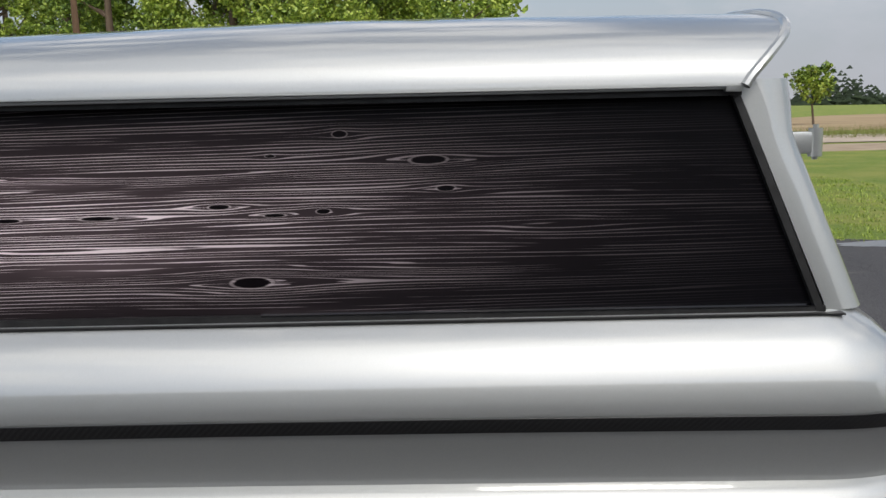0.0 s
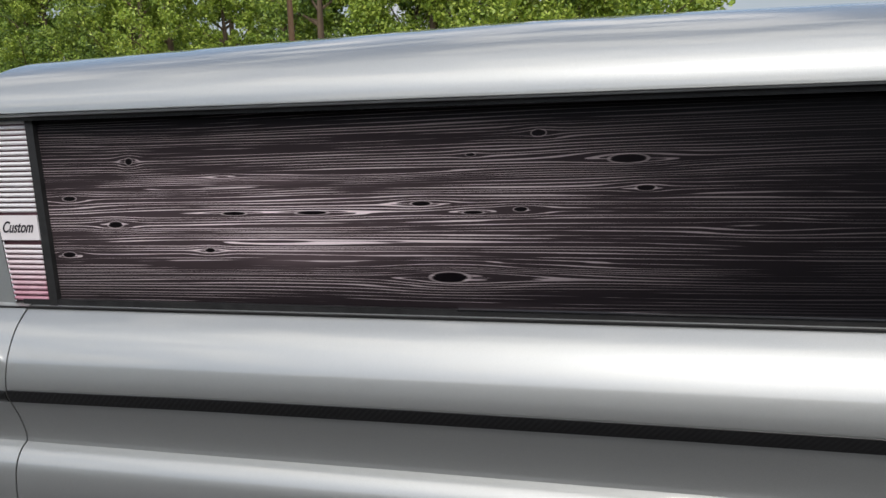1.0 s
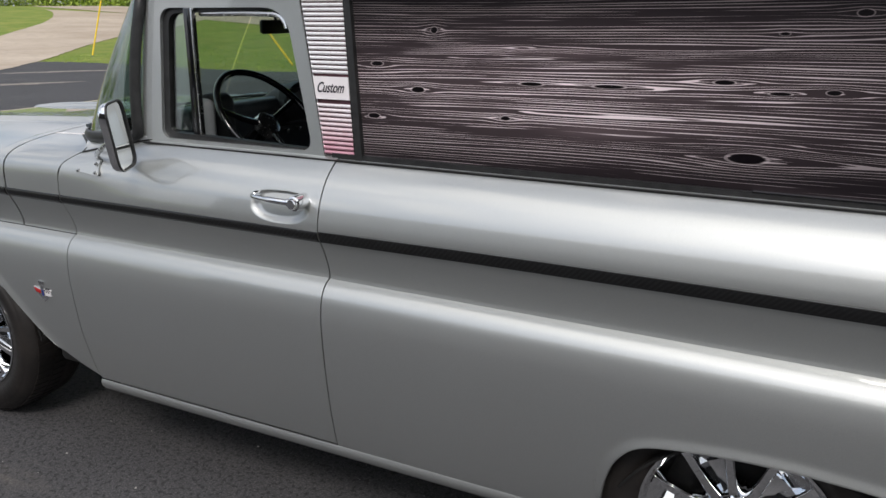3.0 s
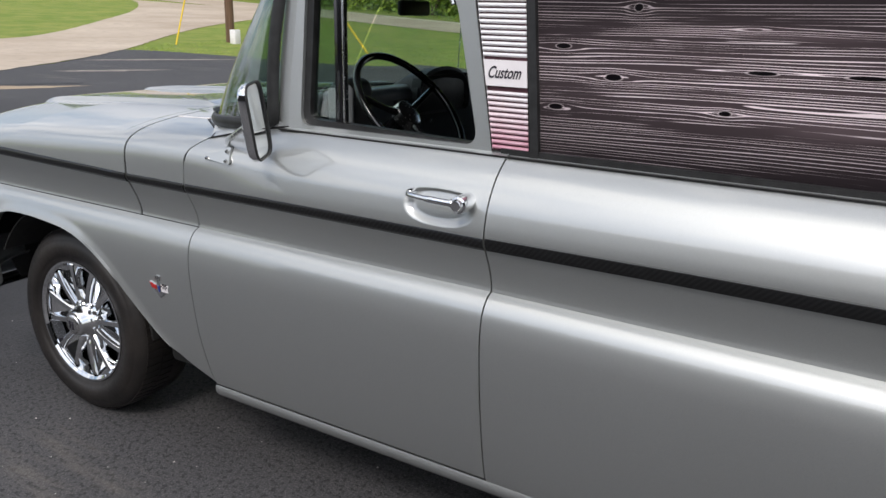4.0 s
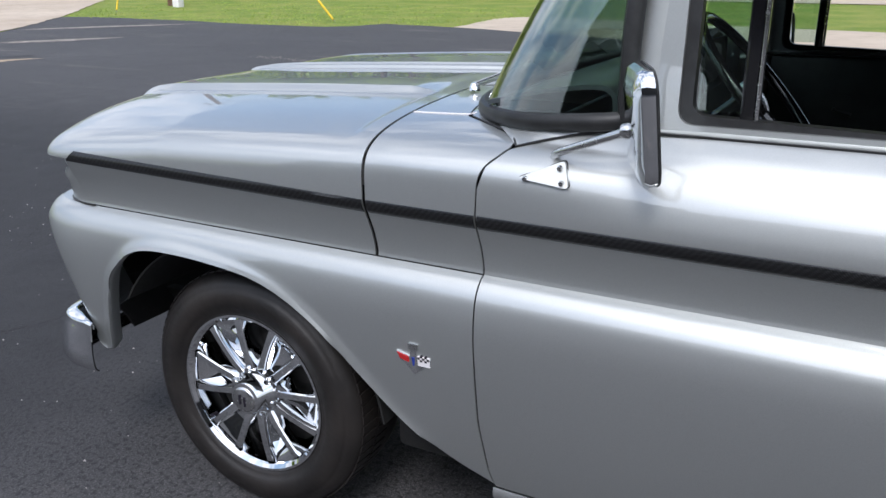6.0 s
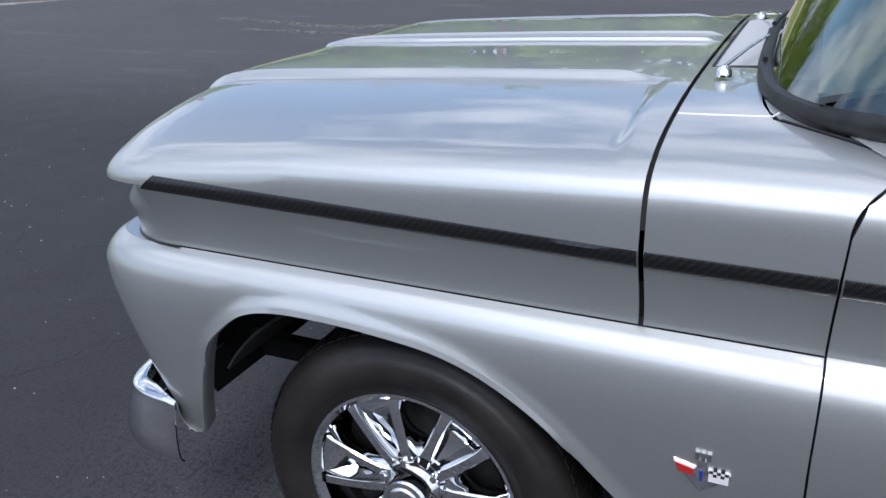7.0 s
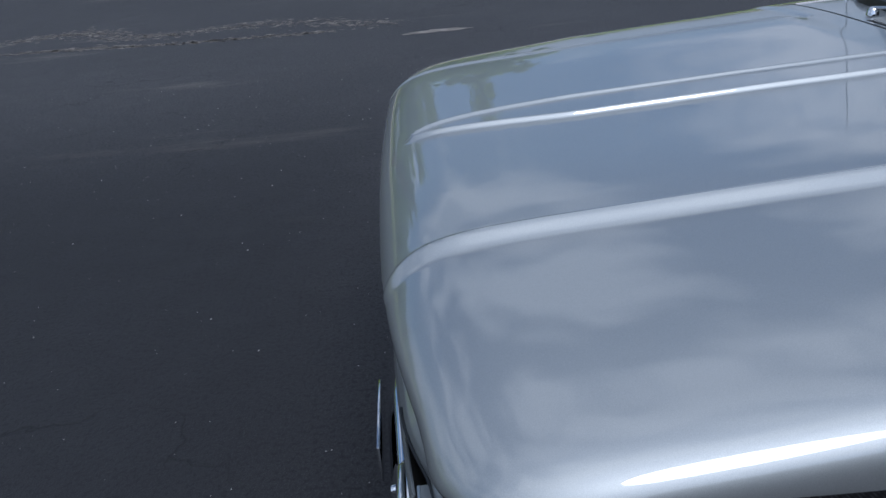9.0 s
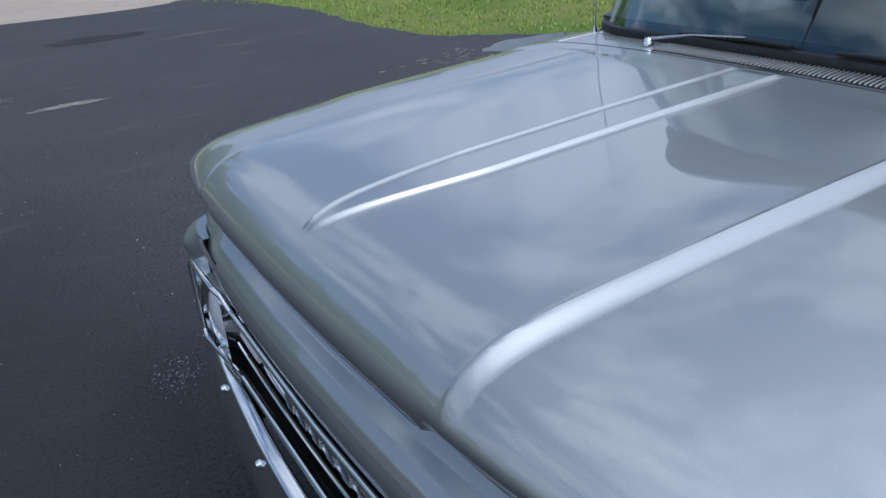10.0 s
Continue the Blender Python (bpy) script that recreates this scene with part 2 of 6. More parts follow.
_line = _n.smooth(_n.math("ADD", _n.math("SINE", _n.math("MULTIPLY", _phi, 6.2832)), _n.math("MULTIPLY_ADD", _thick, 1.5, -1.10)), 0.43, 0.57)
_line = _n.math("MULTIPLY", _line, _n.math("SUBTRACT", 1.0, _n.smooth(_black, 0.55, 0.75)))
_pale = _n.math("MULTIPLY", _n.smooth(_band, 0.60, 0.72), 0.5)
# the print is strongest in the middle and runs out into plain black
_dx = _n.math("DIVIDE", _n.math("SUBTRACT", _x, 2.36), 0.72)
_dz = _n.math("DIVIDE", _n.math("SUBTRACT", _z, 1.395), 0.142)
_env = _n.math("POWER", 2.7183, _n.math("MULTIPLY", _n.math("ADD", _n.math("MULTIPLY", _dx, _dx), _n.math("MULTIPLY", _dz, _dz)), -0.72))
_edge = _n.math("MULTIPLY", _n.smooth(_x, 3.35, 2.7), _n.math("MULTIPLY", _n.smooth(_z, 1.655, 1.61), _n.smooth(_z, 1.19, 1.215)))
_env = _n.math("MAXIMUM", _env, _n.math("MULTIPLY", _edge, 0.06))
# print's base tone, lifted mid-panel to hold a glow reflected in the coat
_base = _n.mix(_n.math("MULTIPLY", _env, _n.math("ADD", 0.62, _pale)), (0.003, 0.003, 0.004), (0.105, 0.078, 0.084))
_col = _n.mix(_n.math("MULTIPLY", _line, _env), _base, (0.90, 0.77, 0.80))
_col = _n.mix(_n.math("MULTIPLY", _rim, _n.math("MULTIPLY_ADD", _env, 0.45, 0.08)), _col, (0.62, 0.54, 0.55))
_col = _n.mix(_n.smooth(_core, 0.36, 0.46), _col, (0.004, 0.003, 0.004))
_n.color(_col)

# worn asphalt: fine stone, pale grains, patched tone, hair cracks
ASPHALT = material("worn_asphalt", (0.04, 0.04, 0.042), 0.85)
_n = Nodes(ASPHALT)
_v = _n.coords()
_big, _mid, _grain, _spark = _n.noise(_v, 0.35, 5.0, 0.6), _n.noise(_v, 3.5, 6.0, 0.65), _n.noise(_v, 140.0, 3.0, 0.6), _n.noise(_v, 60.0, 1.0)
_vor = _n.n.new("ShaderNodeTexVoronoi")
_vor.feature = "DISTANCE_TO_EDGE"
_vor.inputs["Scale"].default_value = 0.8
_wob = _n.n.new("ShaderNodeVectorMath")
_wob.operation = "MULTIPLY_ADD"
_nz = _n.n.new("ShaderNodeTexNoise")
_nz.inputs["Scale"].default_value, _nz.inputs["Detail"].default_value = 1.8, 6
_n.l.new(_v, _nz.inputs["Vector"])
_n.l.new(_nz.outputs["Color"], _wob.inputs[0])
_wob.inputs[1].default_value = (0.9, 0.9, 0)
_n.l.new(_v, _wob.inputs[2])
_n.l.new(_wob.outputs[0], _vor.inputs["Vector"])
_crack = _n.math("MULTIPLY", _n.smooth(_vor.outputs["Distance"], 0.007, 0.001), _n.math("MULTIPLY", _n.smooth(_n.noise(_v, 0.5, 3.0), 0.50, 0.62), 0.6))
_tone = _n.mix(_n.smooth(_mid, 0.35, 0.7), _n.ramp(_big, [(0.32, (0.034, 0.033, 0.036)), (0.68, (0.070, 0.067, 0.069))]), (0.056, 0.054, 0.057), "MIX")
_stone = _n.noise(_v, 55.0, 3.0, 0.55)
_tone = _n.mix(_n.math("MULTIPLY", _n.smooth(_grain, 0.50, 0.62), 0.65), _tone, (0.135, 0.130, 0.128))
_tone = _n.mix(_n.math("MULTIPLY", _n.smooth(_stone, 0.49, 0.37), 0.75), _tone, (0.010, 0.010, 0.012))
_tone = _n.mix(_n.smooth(_spark, 0.80, 0.84), _tone, (0.30, 0.29, 0.27))
_tone = _n.mix(_n.math("MULTIPLY", _n.smooth(_n.noise(_n.coords((0.25, 1.4, 1)), 1.0, 7.0, 0.7), 0.57, 0.72), 0.5), _tone, (0.20, 0.175, 0.15))
_place = _n.n.new("ShaderNodeSeparateXYZ")
_n.l.new(_v, _place.inputs[0])
# shade on the ground before the truck's nose, put into the asphalt colour
_nose_shade = _n.math("MULTIPLY", _n.smooth(_n.math("ADD", _place.outputs[0], _n.math("MULTIPLY", _big, 1.6)), 0.9, -0.7), _n.math("MULTIPLY", _n.smooth(_n.math("ADD", _place.outputs[1], _n.math("MULTIPLY", _mid, 1.2)), -0.6, 0.9), _n.smooth(_place.outputs[1], 7.0, 3.0)))
_tone = _n.mix(_n.math("MULTIPLY", _nose_shade, 0.8), _tone, (0.013, 0.013, 0.015))
_n.color(_n.mix(_crack, _tone, (0.008, 0.008, 0.008)))
_n.rough(_n.math("MULTIPLY_ADD", _mid, 0.25, 0.68))
_n.bump(_n.math("SUBTRACT", _n.math("ADD", _grain, _stone), _n.math("MULTIPLY", _crack, 2.0)), 0.7, 0.006)

GRASS = material("mown_grass", (0.07, 0.12, 0.02), 0.9)
_n = Nodes(GRASS)
_v = _n.coords()
_n.color(_n.mix(_n.smooth(_n.noise(_v, 0.55, 6.0, 0.65), 0.38, 0.66), _n.ramp(_n.noise(_v, 26.0, 5.0, 0.75), [(0.3, (0.065, 0.12, 0.010)), (0.5, (0.155, 0.235, 0.022)), (0.72, (0.27, 0.33, 0.05))]), (0.265, 0.285, 0.055)))
_n.bump(_n.noise(_v, 60.0, 4.0, 0.7), 0.9, 0.03)
CONCRETE = material("pale_concrete", (0.45, 0.37, 0.29), 0.85)
_n = Nodes(CONCRETE)
_v = _n.coords()
_n.color(_n.mix(_n.math("MULTIPLY", _n.smooth(_n.noise(_v, 2.2, 7.0, 0.7), 0.48, 0.70), 0.55), _n.ramp(_n.noise(_v, 0.16, 5.0, 0.6), [(0.32, (0.40, 0.315, 0.235)), (0.68, (0.56, 0.47, 0.37))]), (0.30, 0.245, 0.19)))
_n.bump(_n.noise(_v, 45.0, 4.0), 0.25, 0.004)
DIRT = speckled("sandy_dirt", (0.30, 0.225, 0.15), (0.42, 0.33, 0.23), 0.7, 0.95, bump=0.3)
FIELD = speckled("dry_field", (0.30, 0.21, 0.11), (0.42, 0.31, 0.17), 0.12, 0.95, bump=0.3)
TALL_GRASS = speckled("tall_grass", (0.12, 0.17, 0.035), (0.25, 0.24, 0.075), 1.2, 0.9, bump=0.4)
BARK = speckled("bark", (0.075, 0.050, 0.034), (0.16, 0.115, 0.08), 3.0, 0.9, bump=0.6, stretch=(1, 1, 0.15))
POLE_WOOD = speckled("creosoted_pole", (0.10, 0.055, 0.032), (0.17, 0.10, 0.06), 4.0, 0.85, bump=0.4, stretch=(6, 6, 0.25))
LEAF = material("spring_leaves", (0.09, 0.17, 0.025), 0.5)
_n = Nodes(LEAF)
_isl = _n.n.new("ShaderNodeNewGeometry")
_obj = _n.n.new("ShaderNodeObjectInfo")
_young = _n.ramp(_isl.outputs["Random Per Island"], [(0.0, (0.10, 0.17, 0.02)), (0.5, (0.27, 0.38, 0.045)), (1.0, (0.47, 0.55, 0.10))])
_old = _n.ramp(_isl.outputs["Random Per Island"], [(0.0, (0.04, 0.085, 0.018)), (0.5, (0.12, 0.21, 0.035)), (1.0, (0.24, 0.35, 0.06))])
_tree = _n.mix(_n.smooth(_obj.outputs["Random"], 0.35, 0.75), _young, _old)
_n.color(_n.mix(_n.smooth(_n.noise(_n.coords(), 0.45, 3.0), 0.35, 0.65), _tree, _young))
_n.b.inputs["Transmission Weight"].default_value = 0.0
YELLOW = speckled("yellow_plastic", (0.62, 0.42, 0.01), (0.72, 0.50, 0.02), 5.0, 0.5)
STEEL_WIRE = material("galvanised_wire", (0.25, 0.25, 0.25), 0.5, 0.8)


# ---- mesh helpers ----
def finish(name, verts, faces, mat, parent=None, label="", sharp=38.0, smooth=True):
    me = bpy.data.meshes.new(name)
    me.from_pydata([tuple(v) for v in verts], [], [tuple(f) for f in faces])
    me.materials.append(mat)
    bm = bmesh.new()
    bm.from_mesh(me)
    bmesh.ops.remove_doubles(bm, verts=bm.verts, dist=0.00005)
    bmesh.ops.recalc_face_normals(bm, faces=bm.faces)
    bm.to_mesh(me)
    bm.free()
    if smooth:
        me.polygons.foreach_set("use_smooth", [True] * len(me.polygons))
        me.set_sharp_from_angle(angle=radians(sharp))
    ob = new(name, me)
    if parent is not None:
        ob.parent = parent
        ob.matrix_parent_inverse = PLACED.get(parent.name, Matrix()).inverted()
    if label:
        tagged(ob, label)
    return ob


PLACED = {}


def thing(name, at, label, category, group="", kind=""):
    ob = new(name)
    ob.empty_display_size = 0.2
    ob.location = at
    PLACED[ob.name] = Matrix.Translation(at)
    return tagged(ob, label, category, group, kind)


def part(name, bm, mat, parent=None, label="", sharp=38.0):
    """One bmesh as one mesh object under a thing or a part."""
    bm.verts.ensure_lookup_table()
    bm.verts.index_update()
    v, f = [x.co.copy() for x in bm.verts], [[q.index for q in p.verts] for p in bm.faces]
    bm.free()
    return finish(name, v, f, mat, parent, label, sharp)


def sheet(P, th=0.0):
    """A grid of points as a skin; with th a shell of that thickness on its inner side (towards the truck's middle)."""
    P = np.asarray(P, float)
    n, m, _ = P.shape
    quad = [(i * m + j, (i + 1) * m + j, (i + 1) * m + j + 1, i * m + j + 1) for i in range(n - 1) for j in range(m - 1)]
    if not th:
        return P.reshape(-1, 3), quad
    N = np.cross(np.gradient(P, axis=0), np.gradient(P, axis=1))
    N /= np.maximum(np.linalg.norm(N, axis=2, keepdims=True), 1e-9)
    away = P - np.array((1.7, 1.0, 0.75))
    if (N * away * np.array((0.25, 1, 1.4))).sum() < 0:
        N = -N
    verts = np.concatenate([P.reshape(-1, 3), (P - N * th).reshape(-1, 3)])
    k = n * m
    faces = quad + [tuple(q + k for q in reversed(f)) for f in quad]
    ring = [i * m for i in range(n)] + [(n - 1) * m + j for j in range(1, m)] + [i * m + m - 1 for i in range(n - 2, -1, -1)] + [j for j in range(m - 2, 0, -1)]
    for a, b in zip(ring, ring[1:] + ring[:1]):
        faces.append((a, b, b + k, a + k))
    return verts, faces


def join(*meshes):
    verts, faces, k = [], [], 0
    for v, f in meshes:
        verts += [tuple(p) for p in v]
        faces += [tuple(i + k for i in q) for q in f]
        k += len(v)
    return verts, faces


def mirrored(mesh):
    v, f = mesh
    return [(p[0], 2.0 - p[1], p[2]) for p in v], [tuple(reversed(q)) for q in f]


def box(a, b, bevel=0.004, segments=2):
    bm = bmesh.new()
    bmesh.ops.create_cube(bm, size=1)
    for v in bm.verts:
        v.co = Vector([(a[i] + b[i]) / 2 + v.co[i] * (b[i] - a[i]) for i in range(3)])
    if bevel:
        bmesh.ops.bevel(bm, geom=bm.edges[:], offset=bevel, segments=segments, affect="EDGES", profile=0.5)
    bm.verts.index_update()
    v, f = [tuple(x.co) for x in bm.verts], [[q.index for q in p.verts] for p in bm.faces]
    bm.free()
    return v, f


def tube(points, radius, sides=10, closed=False, flat=1.0):
    """A round bar along points; radius may be a list."""
    pts = [Vector(p) for p in points]
    rad = radius if isinstance(radius, (list, tuple)) else [radius] * len(pts)
    verts, faces, n, last = [], [], len(pts), None
    for i, p in enumerate(pts):
        a, b = (pts[(i - 1) % n], pts[(i + 1) % n]) if closed else (pts[max(i - 1, 0)], pts[min(i + 1, n - 1)])
        d = (b - a).normalized()
        side = last if last is not None else (Vector((0, 0, 1)) if abs(d.z) < 0.9 else Vector((1, 0, 0)))
        side = (side - d * side.dot(d)).normalized()
        up = d.cross(side)
        last = side
        for k in range(sides):
            t = 2 * math.pi * k / sides
            verts.append(p + rad[i] * (side * math.cos(t) + up * math.sin(t) * flat))
    for i in range(n if closed else n - 1):
        j = (i + 1) % n
        for k in range(sides):
            faces.append((i * sides + k, i * sides + (k + 1) % sides, j * sides + (k + 1) % sides, j * sides + k))
    if not closed:
        faces.append(tuple(reversed(range(sides))))
        faces.append(tuple((n - 1) * sides + k for k in range(sides)))
    return verts, faces


def lathe(profile, centre, axis="y", steps=48, close=False):
    """Turns (radius, offset along the axis) round the axis through centre."""
    verts, faces, m = [], [], len(profile)
    for i in range(steps):
        t = 2 * math.pi * i / steps
        c, s = math.cos(t), math.sin(t)
        for r, o in profile:
            d = {"y": (r * c, o, r * s), "x": (o, r * c, r * s), "z": (r * c, r * s, o)}[axis]
            verts.append((centre[0] + d[0], centre[1] + d[1], centre[2] + d[2]))
    for i in range(steps):
        j = (i + 1) % steps
        for k in range(m if close else m - 1):
            q = (k + 1) % m
            faces.append((i * m + k, j * m + k, j * m + q, i * m + q))
    return verts, faces


def spline(pts, per=6):
    """A smooth line through points, by Catmull and Rom."""
    p = np.asarray(pts, float)
    p = np.vstack([2 * p[0] - p[1], p, 2 * p[-1] - p[-2]])
    out = []
    for i in range(1, len(p) - 2):
        for t in np.linspace(0, 1, per, endpoint=False):
            a, b, c, d = p[i - 1], p[i], p[i + 1], p[i + 2]
            out.append(0.5 * (2 * b + (c - a) * t + (2 * a - 5 * b + 4 * c - d) * t ** 2 + (3 * b - a - 3 * c + d) * t ** 3))
    return np.array(out + [p[-2]])


def rounded(corners, radii, per=6):
    """A closed outline in two coordinates with rounded corners, the same number of points for each corner."""
    out, n = [], len(corners)
    for i in range(n):
        p = Vector(corners[i])
        a, b = (Vector(corners[i - 1]) - p).normalized(), (Vector(corners[(i + 1) % n]) - p).normalized()
        s, e = p + a * radii[i], p + b * radii[i]
        for t in np.linspace(0, 1, per):
            out.append(tuple(s * (1 - t) ** 2 + p * (2 * t * (1 - t)) + e * t ** 2))
    return out


# ---- the truck's body lines (x to the tail, left flank near y = 0, right flank near y = 2) ----
def rake(P):
    """The body sits a little nose-up."""
    P = np.array(P, float)
    P[..., 2] -= 0.006 * (P[..., 0] - 1.2)
    return P


def pieces(z, y, per=8):
    s = spline(np.column_stack([z, y]), per)
    return s[:, 0], s[:, 1]


_lz, _ly = pieces([.28, .31, .45, .6, .72, .785, .82, .842, .853], [.076, .050, .021, .002, -.006, -.002, .010, .028, .047])
_rz, _ry = pieces([.853, .866, .889, .925, .96, .985], [.047, .0485, .044, .031, .014, .003])
_uz, _uy = pieces([.985, 1.005, 1.035, 1.075, 1.115, 1.148, 1.175, 1.188, 1.194], [.003, 0, .003, .014, .034, .058, .088, .106, .1228])
PROF_Z, PROF_Y = np.concatenate([_lz, _rz[1:], _uz[1:]]), np.concatenate([_ly, _ry[1:], _uy[1:]])
CREASE, STRIPE_LO, STRIPE_HI, BELT = 0.853, 0.969, 1.001, 1.194


def flank(z):
    return np.interp(z, PROF_Z, PROF_Y)


def ease(t):
    t = np.clip(t, 0, 1)
    return t * t * (3 - 2 * t)


def crown(x):
    """Height of the middle of the hood."""
    return np.interp(x, [-.75, -.5, -.3, 0.0, .3, .7], [1.142, 1.156, 1.165, 1.178, 1.188, 1.196]) + 0.006 * (x - 1.2)


def section(x, k):
    """Point of the hood's cross-section; k from 0 at the left stripe to 1 in the middle."""
    t = k * math.pi / 2
    lo = 0.995
    y = 1.0 - math.cos(t) ** 0.74
    z = lo + (crown(x) - lo) * math.sin(t) ** float(np.interp(x, [-.75, -.5, -.2, .5], [.98, .78, .52, .35]))
    return y, z


_sec = np.array([section(0.72, k) for k in np.linspace(0, 0.9, 120)])


def shoulder(x, z):
    """The flank of the doors, which meets the hood's rounder shoulder at its front end."""
    f = float(flank(z))
    if z <= 0.995 or x >= 1.2:
        return f
    return f + min(float(np.interp(z, _sec[:, 1], _sec[:, 0])) - f, 0.035) * float(ease((1.2 - x) / 0.48)) * float(ease((z - 0.995) / 0.02))


def door_top(x):
    return float(np.interp(x, [.775, .90, 1.06], [1.1376, 1.168, 1.194]))


def levels(lo, hi):
    """Heights of the flank's own points between two heights."""
    inner = [z for z in PROF_Z if lo + 0.002 < z < hi - 0.002]
    return [lo] + inner + [hi]


def upper(z):
    """The lean of the windows above the belt."""
    return 0.122 + 0.105 * (z - 1.19)


truck = thing("panel_truck", (1.7, 1.0, 0.0), "silver vintage panel truck parked on asphalt, chrome wheels and wood-grain sides", "truck")


def both(name, mesh, mat, label="", parents=(None, None), sharp=38.0):
    """The left piece and its twin on the right."""
    p = parents if parents[0] is not None else (truck, truck)
    return (finish(name, *mesh, mat, p[0], label, sharp), finish(name, *mirrored(mesh), mat, p[1], label, sharp))


# rear flank with the wheel opening, wrapping round the tail corner
def tail_x(z):
    return np.interp(z, [.28, .8, .95, 1.05, 1.12, 1.16, 1.194], [4.31, 4.345, 4.345, 4.325, 4.29, 4.25, 4.205])


def sag(x, z):
    """The stripe and the crease droop a little towards the tail."""
    q = [1.8, 2.3, 2.8, 3.4, 4.1]
    hi, lo = np.interp(x, q, [.003, .0085, .0093, .0065, -.001]), np.interp(x, q, [-.001, -.004, -.0065, -.0114, -.018])
    return float(np.interp(z, [.28, .853, .985, 1.194], [0, lo, hi, -.002]))


def rear_point(u, z, off=0.0):
    zz = z + sag(u, z)
    if u <= 4.1:
        return (u, flank(z) + off, zz)
    t = min((u - 4.1) / 0.2, 1.0) * math.pi / 2
    a = tail_x(z) - 4.1
    return (4.1 + (a - off) * math.sin(t) ** 0.9, flank(z) + off * math.cos(t) + 0.13 * (1 - math.cos(t) ** 0.8), zz)


def arch_panel(low, point, top, rows=26):
    """A skin between a lower outline (u, z) and the height top, with a rolled lip along the outline."""
    cols = []
    lip = np.array([p for p in low if p[1] > 0.40])

    def out(u, z):
        """The rounded bead that follows the opening."""
        d = float(np.sqrt(((lip - np.array((u, z))) ** 2).sum(axis=1)).min())
        return -0.008 * float(ease(1 - d / 0.034))
    for u, zl in low:
        # dense and even rows where the flank turns in below the crease
        cut = max(0.74, zl + 0.02)
        zs = [zl + (cut - zl) * t ** 1.35 for t in np.linspace(0.0, 1.0, rows - 14)] + [top - (top - cut) * (1 - t) ** 1.5 for t in np.linspace(0.0, 1.0, 17)[1:]]
        b = out(u, zl)
        col = [point(u, zl + 0.014, 0.034), point(u, zl + 0.003, 0.024 + b), point(u, zl - 0.001, 0.012 + b), point(u, zl + 0.002, 0.004 + b), point(u, zl + 0.008, 0.5 * b + 0.5 * out(u, zl + 0.008))]
        col += [point(u, z, out(u, z)) for z in zs[1:]]
        cols.append(col)
    return rake(cols)


_low = spline([(1.7865, .292), (2.1, .284), (2.4, .282), (2.585, .285), (2.608, .34), (2.630, .45), (2.662, .525), (2.725, .575), (2.86, .597), (3.0, .605), (3.13, .602),
               (3.27, .588), (3.345, .545), (3.385, .46), (3.412, .36), (3.44, .31), (3.6, .31), (3.9, .315), (4.1, .32), (4.2, .33), (4.3, .34)], 7)
_low[0][0] = 1.7865
_low[:, 0] = np.maximum.accumulate(_low[:, 0]) + np.arange(len(_low)) * 1e-5
lower_rear = arch_panel(_low, rear_point, CREASE, 30)
up_u = list(np.linspace(1.7865, 4.1, 30)) + list(np.linspace(4.115, 4.3, 14))
upper_rear = rake([[rear_point(u, z) for z in levels(CREASE, BELT)] for u in up_u])
flank_mesh = join(sheet(lower_rear, 0.004), sheet(upper_rear, 0.004))
side_l, side_r = both("body_side", flank_mesh, SILVER, "silver rear flank with a rounded wheel opening")


def stripe(x0, x1, name="belt_stripe", cut=0.0, n=24, wrap=0.0):
    """The carbon strip, proud of the skin; cut slants its front end."""
    P = []
    for i in range(n + 1):
        row = []
        for z in np.linspace(STRIPE_LO, STRIPE_HI, 6):
            a = x0 + (cut * (z - STRIPE_LO) / (STRIPE_HI - STRIPE_LO) if cut else 0.0)
            x = a + (x1 - a) * i / n
            bulge = 0.0035 * (1 - ((z - (STRIPE_LO + STRIPE_HI) / 2) / (0.5 * (STRIPE_HI - STRIPE_LO))) ** 4) + 0.0012
            zz = z + wrap * min(max((0.44 - x) / 0.98, 0.0), 1.0)
            y = flank(min(zz, 0.995))
            if wrap and zz > 0.995:
                zk = [section(x, k) for k in np.linspace(0, 0.5, 60)]
                y = float(np.interp(zz, [p[1] for p in zk], [p[0] for p in zk]))
            row.append((x, y - bulge, zz))
        P.append(row)
    return sheet(rake(P), 0.003)


def rear_stripe():
    P = [[(lambda p: (p[0], p[1] - 0.003, p[2]))(rear_point(u, z, -0.003)) for z in np.linspace(STRIPE_LO, STRIPE_HI, 6)] for u in list(np.linspace(1.790, 4.1, 30)) + list(np.linspace(4.115, 4.28, 10))]
    return sheet(rake(P), 0.003)


both("belt_stripe", rear_stripe(), CARBON, "black carbon-fibre strip", (side_l, side_r))

# tail wall between the two corners
_tw = rake([[(tail_x(z), y, z) for z in levels(0.34, BELT)] for y in np.linspace(0.16, 1.84, 6)])
finish("tail_panel", *sheet(_tw, 0.01), SILVER, truck, "silver tail panel")


# doors
def door_front(z):
    return np.interp(z, [.28, .36, .5, .7, 1.0, 1.06, 1.105, 1.123, 1.1376, 1.168, 1.194], [.768, .745, .727, .722, .7225, .725, .739, .759, .775, .90, 1.06])


DOOR_REAR = 1.7825


def dished(P):
    """The hollow behind the door handle."""
    for row in P:
        for p in row:
            z = p[2] + 0.006 * (p[0] - 1.2)
            q = z - 1.060
            r = abs((p[0] - 1.648) / 0.108) ** 2.6 + (abs(q / 0.049) ** 2 if q < 0 else abs(q / 0.042) ** 4)
            if r < 1:
                p[1] += 0.013 * float(ease(1.5 * (1 - r)))
    return P


